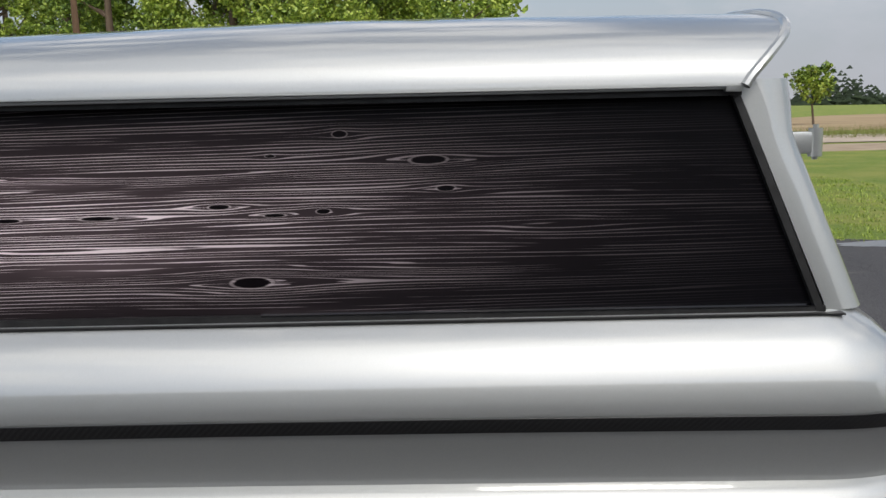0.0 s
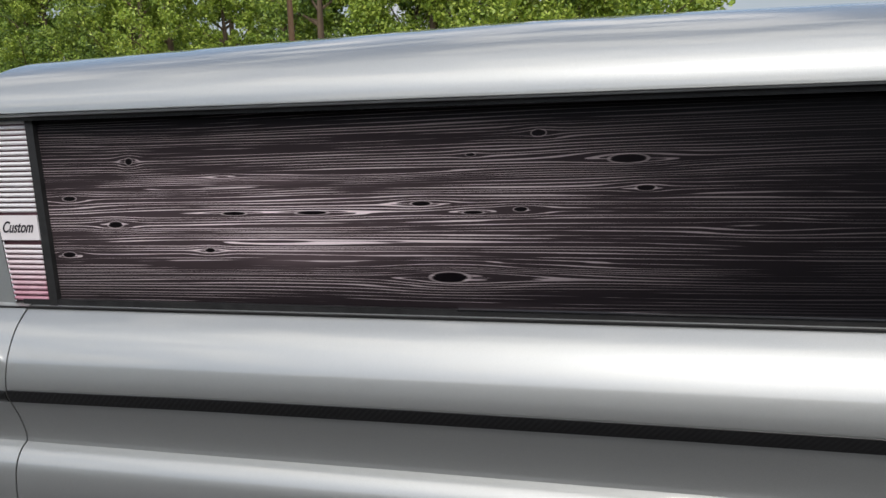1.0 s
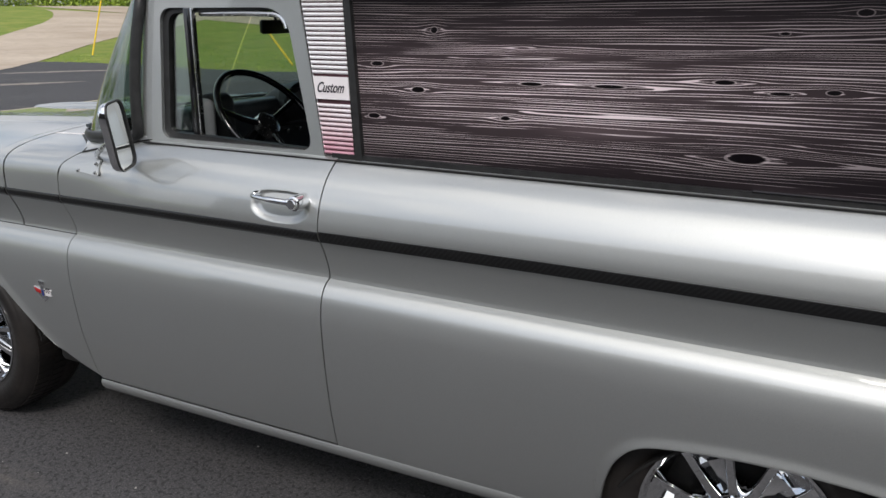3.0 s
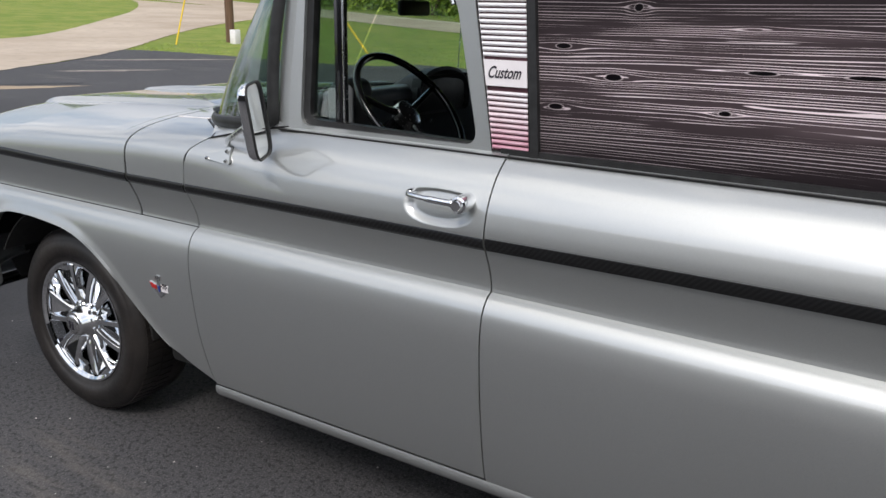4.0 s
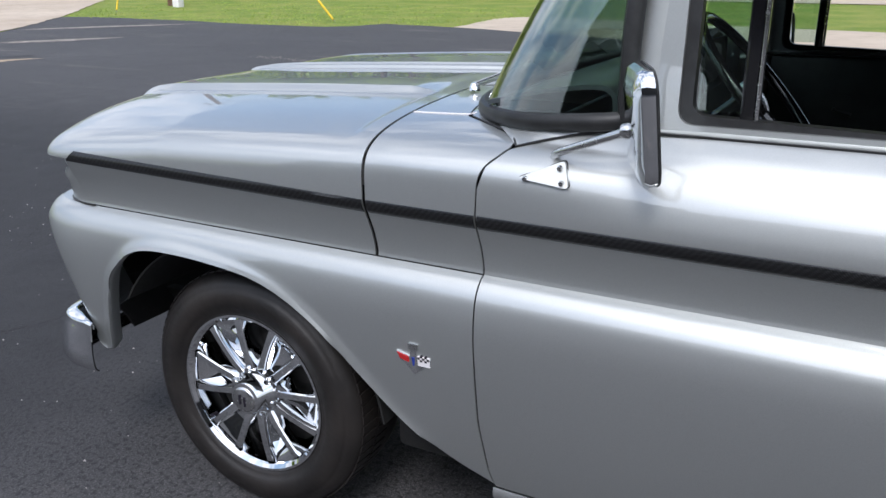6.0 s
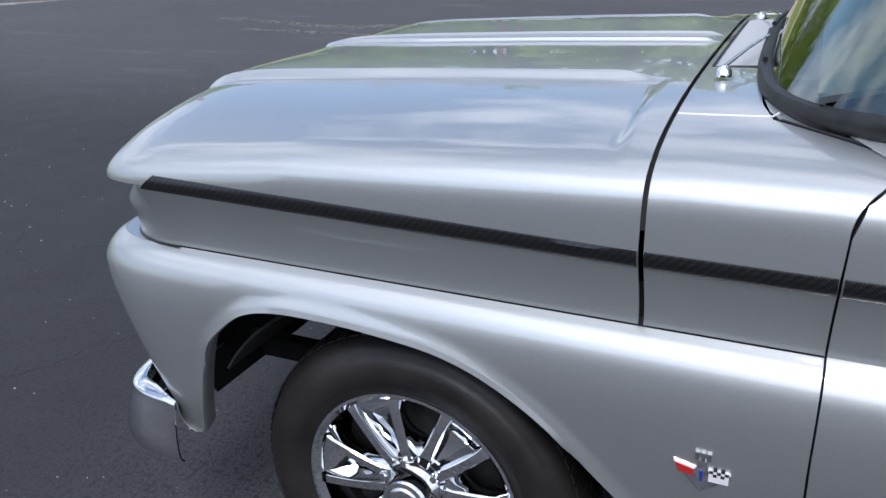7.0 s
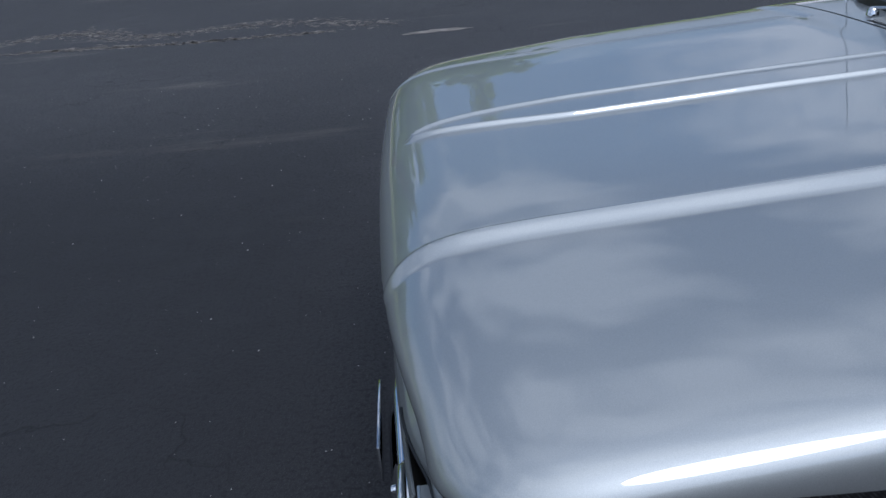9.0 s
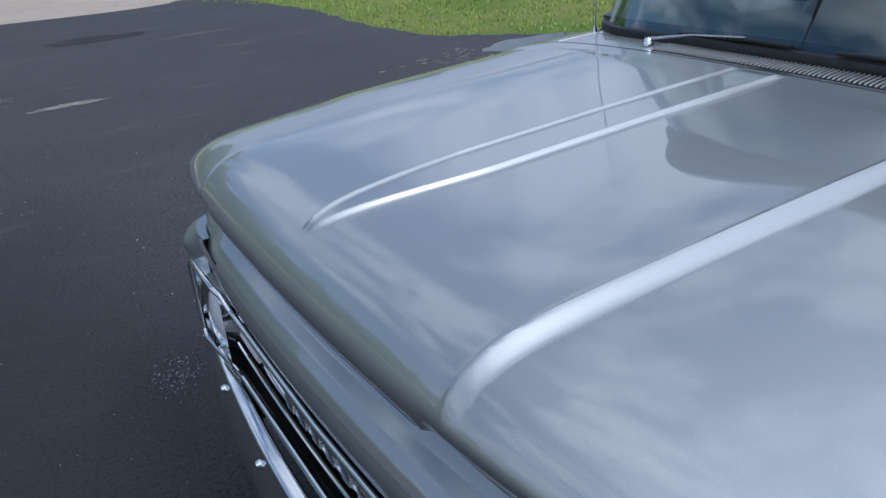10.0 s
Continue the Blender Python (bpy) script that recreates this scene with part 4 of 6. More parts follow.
# bright ribbed trim between door and panel, with its name plate
def trim_x(z):
    f = (z - 1.19) / 0.465
    return 1.736 - 0.100 * f, 1.838 - 0.056 * f


_tb = rake([[(trim_x(z)[0] + 0.001 + (trim_x(z)[1] - trim_x(z)[0] - 0.002) * s, upper(z) + 0.004, z) for z in np.linspace(1.198, 1.660, 6)] for s in (0, 0.5, 1)])
PINKISH = speckled("rose_tinted_metal", (0.10, 0.04, 0.05), (0.20, 0.09, 0.11), 5.0, 0.4, 0.3)
trim_l, trim_r = both("ribbed_trim", sheet(_tb, 0.012), PINKISH, "bright ribbed metal trim tinted rose")
# reddish reflection put into the rib colour: rose below, near white above
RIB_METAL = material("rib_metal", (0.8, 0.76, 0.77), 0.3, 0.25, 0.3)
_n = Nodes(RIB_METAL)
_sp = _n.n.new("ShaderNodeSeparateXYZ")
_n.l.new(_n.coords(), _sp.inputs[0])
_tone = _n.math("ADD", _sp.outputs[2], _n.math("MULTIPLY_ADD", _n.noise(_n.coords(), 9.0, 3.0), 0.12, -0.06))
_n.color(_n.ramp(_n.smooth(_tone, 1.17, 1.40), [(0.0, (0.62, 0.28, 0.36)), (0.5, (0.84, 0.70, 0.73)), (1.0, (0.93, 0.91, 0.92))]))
PLATE = (1.355, 1.418)
for _k in (0, 1):
    both("trim_edge", raked(tube([(trim_x(q)[_k], upper(q) - .001, q) for q in (1.198, 1.43, 1.658)], .0022, 6)), CHROME, "", (trim_l, trim_r))
_z = 1.207
while _z < 1.655:
    if not (PLATE[0] - 0.006 < _z < PLATE[1] + 0.006):
        a, b = trim_x(_z)
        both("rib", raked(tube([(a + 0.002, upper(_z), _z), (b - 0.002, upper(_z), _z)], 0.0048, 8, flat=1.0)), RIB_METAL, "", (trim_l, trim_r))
    _z += 0.0131
_pl = rake([[(trim_x(z)[0] + 0.002 + (trim_x(z)[1] - trim_x(z)[0] - 0.004) * s, upper(z) - 0.005, z) for z in np.linspace(*PLATE, 3)] for s in (0, 0.5, 1)])
plate_l, plate_r = both("name_plate", sheet(_pl, 0.012), WHITE_METAL, "pale name plate", (trim_l, trim_r))


def lettering(text, size, m, mat, parent, shear=0.0, thick=0.0006):
    cu = bpy.data.curves.new("lettering", "FONT")
    cu.body, cu.size, cu.shear, cu.extrude, cu.align_x, cu.align_y, cu.offset = text, size, shear, thick, "CENTER", "CENTER", 0.0004
    tmp = new("lettering_source", cu)
    me = bpy.data.meshes.new_from_object(tmp.evaluated_get(bpy.context.evaluated_depsgraph_get()))
    bpy.data.objects.remove(tmp)
    me.transform(m)
    me.materials.clear()
    me.materials.append(mat)
    ob = new("lettering", me)
    ob.parent = parent
    return tagged(ob, "dark script word")


_pz = (PLATE[0] + PLATE[1]) / 2
_px = sum(trim_x(_pz)) / 2
lettering("Custom", 0.030, pose(_px - 0.004, upper(_pz) - 0.0058, _pz - 0.003, 90 - 6, 0, 0) @ Matrix.Diagonal((0.95, 1.35, 1, 1)), INK, plate_l, 0.35)
lettering("Custom", 0.030, pose(_px - 0.004, 2 - upper(_pz) + 0.0058, _pz - 0.003, 90 - 6, 0, 180), INK, plate_r, 0.35)

# pillar behind the door and strip between gutter and panel
_bp = rake([[(1.80 if x else trim_x(z)[0] - 0.006, upper(z) + 0.016, z) for z in np.linspace(1.19, 1.665, 4)] for x in (0, 1)])
both("rear_door_pillar", sheet(_bp, 0.03), SILVER)

# tail corner above the belt: bright pillar that turns round to the back doors
_tc = []
for i in range(14):
    s = i / 13
    row = []
    for z in np.linspace(1.19, 1.69, 10):
        xe = rear_edge(z) + 0.012
        t = s * math.pi / 2
        flare = 0.035 * float(ease((z - 1.56) / 0.13))
        row.append((xe + (0.118 + flare) * math.sin(t) ** 0.9, upper(z) + 0.006 - 0.5 * flare * math.sin(t) ** 2 + 0.16 * (1 - math.cos(t)) ** 1.3, z))
    _tc.append(row)
both("tail_pillar", sheet(rake(_tc), 0.01), SILVER, "silver tail pillar")
_tt = rake([[(rear_edge(z) + 0.128, y, z) for z in np.linspace(1.19, 1.69, 8)] for y in np.linspace(0.28, 1.72, 6)])
finish("back_door", *sheet(_tt, 0.02), SILVER, truck, "silver back door")
_hg = raked(join(tube([(4.160, .285, 1.515), (4.160, .285, 1.580)], 0.016, 12), box((4.07, .275, 1.522), (4.160, .292, 1.572), .004), tube([(4.160, .285, 1.508), (4.160, .285, 1.588)], 0.007, 8)))
both("back_door_hinge", _hg, SILVER, "silver hinge on the tail pillar")

# belt ledge inside the side walls, floor and dark lining that close the body
_ledge = rake([[(x, y, 1.189) for y in (.10, .16)] for x in (1.03, 4.16)])
both("belt_ledge", sheet(_ledge, 0.004), BLACK_RUBBER)
finish("underbody", *join(box((-0.35, .40, .34), (0.44, 1.60, .80), .03), box((0.44, .12, .30), (2.45, 1.88, .40), .02), box((2.45, .42, .36), (3.55, 1.58, .60), .03), box((3.5, .15, .36), (4.15, 1.85, .62), .02)), DARK, truck, "dark frame and underbody")
_lw = rake([[(x, .16, z) for z in (.42, 1.18)] for x in (1.80, 4.1)])
both("load_bay_lining", sheet(_lw, 0.01), DARK)
both("inner_pillar", sheet(rake([[(x, upper(z) + 0.05, z) for z in (1.16, 1.66)] for x in (1.72, 1.88)]), .01), INTERIOR)
finish("cab_partition", *raked(box((1.835, .17, .42), (1.855, 1.83, 1.30), .004)), INTERIOR, truck)


def well(cx, r, lo):
    """Dark inner wheel house."""
    P = []
    for t in np.linspace(8, 148, 26):
        a = radians(t)
        P.append([(cx + r * math.cos(a), y, lo + r * math.sin(a)) for y in (.045, .20, .42)])
    return sheet(np.array(P), 0.006)


both("wheel_house", well(-0.02, 0.47, .34), DARK)
both("wheel_house", well(3.0, 0.40, .20), DARK)
both("inner_fender", sheet(np.array([[(x, .43, z) for z in (.52, .84)] for x in (-0.42, 0.5)]), 0.01), DARK)
both("firewall_gap_strip", sheet(rake([[(x, flank(z) + 0.016, z) for z in (.40, .6, .8, .852, .90, .96, 1.0)] for x in (.69, .76)]), 0.004), DARK)
both("door_jamb", sheet(rake([[(x, flank(z) + 0.016, z) for z in (.33, .6, .8, .852, .90, .96, 1.0, 1.06, 1.12, 1.17, 1.188)] for x in (1.755, 1.82)]), 0.004), DARK)
both("hood_gutter", sheet(rake([[(x, flank(z) + 0.018, z) for z in (.80, .86, .93)] for x in (-0.5, 0.72)]), 0.004), DARK)
finish("cowl_gutter", *sheet(rake([[(x, section(0.44, k)[0], section(0.44, k)[1] - 0.014) for k in list(np.linspace(0.02, 1, 30))] for x in (.42, .47)]), 0.004), DARK, truck)
_rg = sheet(rake([[(x, 2 - section(0.44, k)[0], section(0.44, k)[1] - 0.014) for k in list(np.linspace(0.02, 1, 30))] for x in (.42, .47)]), 0.004)
finish("cowl_gutter", *_rg, DARK, truck)
finish("engine_bay_floor", *sheet(rake([[(x, y, 0.90) for y in (.1, 1.0, 1.9)] for x in (-0.66, 0.44)]), 0.01), DARK, truck)


# wheels: tyre, chrome rim with split spokes, cap
def wheel(cx, side):
    """side 1: on the left flank; -1: its twin on the right."""
    y0, R = 0.066, 0.365

    def place(mesh):
        mesh = mesh if side > 0 else mirrored(mesh)
        return mesh
    c = (cx - .006, y0, R)
    cx = cx - .006
    barrel = lathe([(.223, .010), (.232, .002), (.239, .002), (.240, .014), (.232, .012), (.224, .020), (.219, .05), (.208, .10), (.204, .20)], c, "y", 64)
    spokes, webs = [], []

    def bar(i, points):
        """A bar along a spoke's axis: rows of (radius, [(side, depth) ...])."""
        base = radians(60 * i - 6)
        er, es = Vector((math.cos(base), 0, math.sin(base))), Vector((-math.sin(base), 0, math.cos(base)))
        rows = [[tuple(Vector((c[0], c[1] + q + .012, c[2])) + er * (r * .885) + es * (e * .93)) for e, q in line] for r, line in points]
        m = len(rows[0])
        return [v for row in rows for v in row], [(j * m + k, j * m + k + 1, (j + 1) * m + k + 1, (j + 1) * m + k) for j in range(len(rows) - 1) for k in range(m - 1)]
    for i in range(6):
        for off in (-1, 1):
            lines = []
            for r, mid, w, d in ((.060, .017, .015, .012), (.080, .022, .0145, .006), (.105, .028, .0135, .003), (.145, .037, .0125, .001), (.190, .047, .0125, .001), (.225, .054, .0135, .002), (.245, .058, .016, .004), (.256, .060, .019, .008)):
                flare = .005 + .020 * max(0.0, (.125 - r) / .06) + .020 * max(0.0, (r - .205) / .05)
                q = ((mid - w - .010, d + .052), (mid - w - .004, d + .020), (mid - w, d + .004), (mid - w * .80, d), (mid + w * .70, d), (mid + w, d + .004), (mid + w + flare * .5, d + .022), (mid + w + flare, d + .060))
                lines.append((r, [(off * e, dd) for e, dd in q]))
            spokes.append(bar(i, lines))
        # bridge between the two arms, and the deep floor behind it
        webs.append(bar(i, [(r, [(-h, d), (-h * .4, d + .003), (h * .4, d + .003), (h, d)]) for r, h, d in ((.058, .016, .010), (.088, .018, .012), (.094, .020, .030), (.140, .028, .046), (.180, .038, .044), (.212, .046, .026), (.240, .052, .012), (.256, .056, .010))]))
    hub = lathe([(0, -.026), (.040, -.026), (.047, -.024), (.052, -.017), (.056, -.002), (.064, .010), (.078, .030), (.082, .07)], c, "y", 36)
    rim = finish("wheel", *place(join(barrel, hub)), CHROME, truck, "chrome wheel with six split spokes", 30.0)
    for sp in spokes:
        finish("spoke", *place(sp), CHROME, rim, "", 25.0)
    for wb in webs:
        finish("spoke_web", *place(wb), CHROME, rim, "", 25.0)
    prof = [(.234, .016), (.240, .006), (.250, -.001), (.262, -.004), (.264, -.0075), (.290, -.011), (.318, -.0095), (.320, -.0065), (.330, -.003), (.340, .004), (.352, .018), (.359, .034), (.363, .06), (.363, .20), (.357, .232), (.335, .25), (.25, .24), (.225, .22)]
    tyre = lathe(prof, c, "y", 96)
    finish("tyre", *place(tyre), TYRE, rim, "black rubber tyre", 60.0)
    # tread blocks on the shoulder
    tv = []
    for i in range(72):
        t = 2 * math.pi * i / 72
        er, et = Vector((math.cos(t), 0, math.sin(t))), Vector((-math.sin(t), 0, math.cos(t)))
        for (ya, yb, sl) in ((.026, .085, .006), (.092, .150, -.004)):
            vs = []
            for yy, rr in ((ya, .3585 if ya < .05 else .3635), (yb, .3635)):
                for dt in (-.0115, .0115):
                    for h in (0, .0035):
                        q = Vector(c) + er * (rr + h) + et * (dt + sl * (yy > .06)) + Vector((0, yy, 0))
                        vs.append(tuple(q))
            tv.append((vs, [(0, 2, 3, 1), (4, 5, 7, 6), (1, 3, 7, 5), (0, 1, 5, 4), (2, 6, 7, 3)]))
    tread = join(*tv)
    finish("tread", *place(tread), TYRE, rim, "", 20.0)
    cap = lathe([(0, -.034), (.030, -.033), (.036, -.030), (.039, -.025), (.040, -.015)], c, "y", 32)
    finish("hub_cap", *place(cap), CHROME_WORN, rim, "dull grey centre cap")
    finish("cap_mark", *place(join(box((cx - .012, y0 - .0355, R - .014), (cx - .006, y0 - .033, R + .016), 0), box((cx + .004, y0 - .0355, R - .018), (cx + .010, y0 - .033, R + .012), 0))), INK, rim)
    for i in range(6):
        a = radians(60 * i + 42)
        nut = lathe([(0, -.006), (.008, -.005), (.010, .0), (.0105, .02)], (cx + .070 * math.cos(a), y0 + .014, R + .070 * math.sin(a)), "y", 10)
        finish("lug_nut", *place(nut), CHROME, rim)
    finish("brake_drum", *place(lathe([(0, .085), (.195, .085), (.202, .10), (.202, .19), (.0, .19)], c, "y", 32)), DARK, rim)
    finish("valve", *place(tube([(cx - .172, y0 + .035, R - .120), (cx - .164, y0 + .012, R - .113)], .005, 8)), INK, rim)
    return rim


for _cx in (0.0, 2.95):
    for _s in (1, -1):
        wheel(_cx, _s)

# chrome bumper: a rounded bar that turns back at its ends
def bumper_plan(y):
    return float(np.interp(min(y, 2 - y), [.10, .15, .26, .45, .68, 1.0], [-.735, -.746, -.762, -.780, -.797, -.808]))


_half = spline([(-.546, -.002), (-.60, .003), (-.655, .015), (-.700, .038), (-.728, .082), (-.746, .15), (-.762, .26), (-.780, .45), (-.797, .68), (-.808, 1.0)], 6)
_line = list(_half) + [np.array((p[0], 2 - p[1])) for p in reversed(_half[:-1])]
BUMP = spline([(.038, .484), (.037, .500), (.033, .5075), (.025, .5075), (.014, .505), (.004, .5015), (-.001, .497), (-.004, .487), (-.014, .460), (-.024, .42), (-.028, .39), (-.024, .362), (-.010, .345), (.02, .338)], 3)
_bp = []
for i, p in enumerate(_line):
    d = _line[min(i + 1, len(_line) - 1)] - _line[max(i - 1, 0)]
    nx, ny = d[1], -d[0]
    ln = math.hypot(nx, ny)
    nx, ny = (nx / ln, ny / ln) if ln else (1, 0)
    end = float(ease(min(i, len(_line) - 1 - i) / 4.0)) * 0.06 + 0.94
    deep = 0.30 + 0.70 * float(ease(min(i, len(_line) - 1 - i) / 11.0))
    _bp.append([(p[0] + nx * dx * deep, p[1] + ny * dx * deep, .418 + (z - .418) * end) for dx, z in BUMP])
bumper = finish("front_bumper", *sheet(np.array(_bp), 0.004), CHROME, truck, "chrome front bumper with curled ends")
for y in (.34, .70, 1.30, 1.66):
    finish("bumper_bolt", *lathe([(0, -.012), (.009, -.009), (.012, 0), (.012, .01)], (bumper_plan(y) - .012, y, .467), "x", 12), CHROME, bumper)
_plate_v = raked(box((bumper_plan(1.0) - .044, 0.83, .365), (bumper_plan(1.0) - .036, 1.10, .462), .003))
finish("plate_frame", *_plate_v, CHROME, bumper, "bright blank plate holder")
both("bumper_bracket", box((-0.79, .40, .40), (-0.40, .44, .46), .005), DARK)

# grille: chrome surround, bars, headlamps
def grille_x(y):
    return -0.748 + 0.025 * ((y - 1) / 0.74) ** 2


def along_y(y0, y1, section_xz, n=14):
    """A bar from side to side that follows the grille's slight bow; its section as (x, z)."""
    rows = [[(grille_x(y) + dx, y, z) for dx, z in section_xz + section_xz[:1]] for y in np.linspace(y0, y1, n)]
    v, f = sheet(rows)
    m = len(section_xz) + 1
    return v, f + [tuple(range(m - 1)), tuple(reversed(range((n - 1) * m, n * m - 1)))]


GX = -0.735
_gl = [(.165, .575), (.165, .765), (.185, .784), (.39, .784), (.415, .772), (.445, .735), (.48, .728), (1.0, .726)]
_gb = [(1.0, .538), (.44, .543), (.20, .548), (.175, .556)]
_gp = _gl + [(2 - y, z) for y, z in reversed(_gl[:-1])] + [(2 - y, z) for y, z in reversed(_gb[1:])] + _gb


def surround_x(y):
    """The surround stands further out round the lamps."""
    return float(np.interp(min(y, 2 - y), [.165, .385, .45, 1.0], [-.764, -.768, -.744, -.753]))


grille = finish("grille", *tube([(surround_x(y), y, z) for y, z in _gp], .0085, 10, closed=True), CHROME, truck, "chrome grille surround with dark slots")
finish("grille_back", *box((GX + .040, .17, .54), (GX + .050, 1.83, .79), 0), DARK, grille)
finish("grille_face", *along_y(.43, 1.57, [(.004, .722), (.000, .716), (.006, .650), (.012, .645), (.03, .645), (.03, .722)]), CHROME, grille, "smooth chrome grille face")
finish("face_edge", *tube([(grille_x(y) - .008, y, .641) for y in np.linspace(.44, 1.56, 14)], .0035, 8), CHROME, grille)
finish("lower_bar", *along_y(.43, 1.57, [(.016, .596), (.012, .590), (.018, .574), (.04, .570), (.04, .596)]), GLOSS_BLACK, grille)
for i in range(6):
    finish("raised_mark", *box((grille_x(1.0) - .004, .80 + i * .07, .668), (grille_x(1.0) + .004, .838 + i * .07, .705), .002), CHROME_WORN, grille)
for s in (1, -1):
    _lo = [(.165, .560), (.165, .765), (.185, .784), (.385, .784), (.410, .772), (.430, .74), (.430, .560)]
    _hp = [[(x, y if s > 0 else 2 - y, z) for x in (-.765, -.74, -.715, -.69)] for y, z in _lo + _lo[:1]]
    finish("lamp_housing", *sheet(_hp, 0.004), CHROME, grille, "chrome housing round the headlamp")
for y in (.30, 1.70):
    lamp = finish("headlamp", *lathe([(.082, .03), (.088, -.012), (.096, -.020), (.104, -.012), (.108, .02)], (GX, y, .664), "x", 40), CHROME, grille, "round headlamp in a chrome ring")
    finish("lens", *lathe([(0, -.028), (.03, -.026), (.06, -.018), (.082, -.006), (.082, .01), (0, .012)], (GX, y, .664), "x", 40), LAMP_GLASS, lamp, "clear headlamp lens")
    finish("bezel", *box((GX + .012, y - .128, .56), (GX + .022, y + .118, .776), .004), GLOSS_BLACK, lamp, "black lamp surround")
for y in (.56, 1.44):
    finish("parking_lamp", *along_y(y - .07, y + .07, [(-.006, .700), (-.010, .690), (-.006, .680), (.01, .680), (.01, .700)], 4), WHITE_METAL, grille, "small pale marker lamp")
finish("front_apron", *sheet(np.array([[(x, y, z) for x, z in ((-0.74, .53), (-0.66, .46), (-0.60, .40))] for y in (.20, 1.80)]), 0.006), DARK, truck)

# fender badge: crossed flags over a bright V
def badge():
    cx, cz = 0.568, 0.636
    y = lambda z: float(flank(z)) - 0.002

    def plate(pts, out, name, mat, parent):
        v = [(cx + px, y(cz + pz) - out, cz + pz) for px, pz in pts] + [(cx + px, y(cz + pz) + 0.003, cz + pz) for px, pz in pts]
        n = len(pts)
        f = [tuple(range(n)), tuple(reversed(range(n, 2 * n)))] + [(i, (i + 1) % n, (i + 1) % n + n, i + n) for i in range(n)]
        return finish(name, *raked((np.array(v), f)), mat, parent, smooth=False)
    b = plate([(-.045, .012), (-.010, .004), (-.006, .022), (.008, .022), (.010, .004), (.045, .004), (.042, -.016), (.030, -.017), (.0, -.040), (-.026, -.012), (-.036, -.008)], .002, "fender_badge", CHROME, fender_l)
    tagged(b, "small chrome badge with a red and a chequered flag")
    plate([(-.043, .010), (-.012, .003), (-.012, -.011), (-.035, -.006)], .0035, "red_flag", RED, b)
    plate([(.0115, .0085), (.0425, .0085), (.0425, -.0155), (.0115, -.0155)], .0030, "pale_flag", WHITE_METAL, b)
    plate([(-.004, .003), (.003, .003), (.002, -.018), (-.002, -.018)], .0035, "blue_bar", BLUE, b)
    for i in range(5):
        for j in range(3):
            if (i + j) % 2:
                plate([(.012 + i * .006, -.004 - .0055 * (2 - j) + .011), (.018 + i * .006, -.004 - .0055 * (2 - j) + .011), (.018 + i * .006, .0015 - .0055 * (2 - j) + .011), (.012 + i * .006, .0015 - .0055 * (2 - j) + .011)], .0035, "black_square", INK, b)
    for i in range(3):
        plate([(-.012 + i * .009, .024), (-.005 + i * .009, .024), (-.005 + i * .009, .038), (-.012 + i * .009, .038)], .003, "numeral_bar", CHROME_WORN, b)


badge()

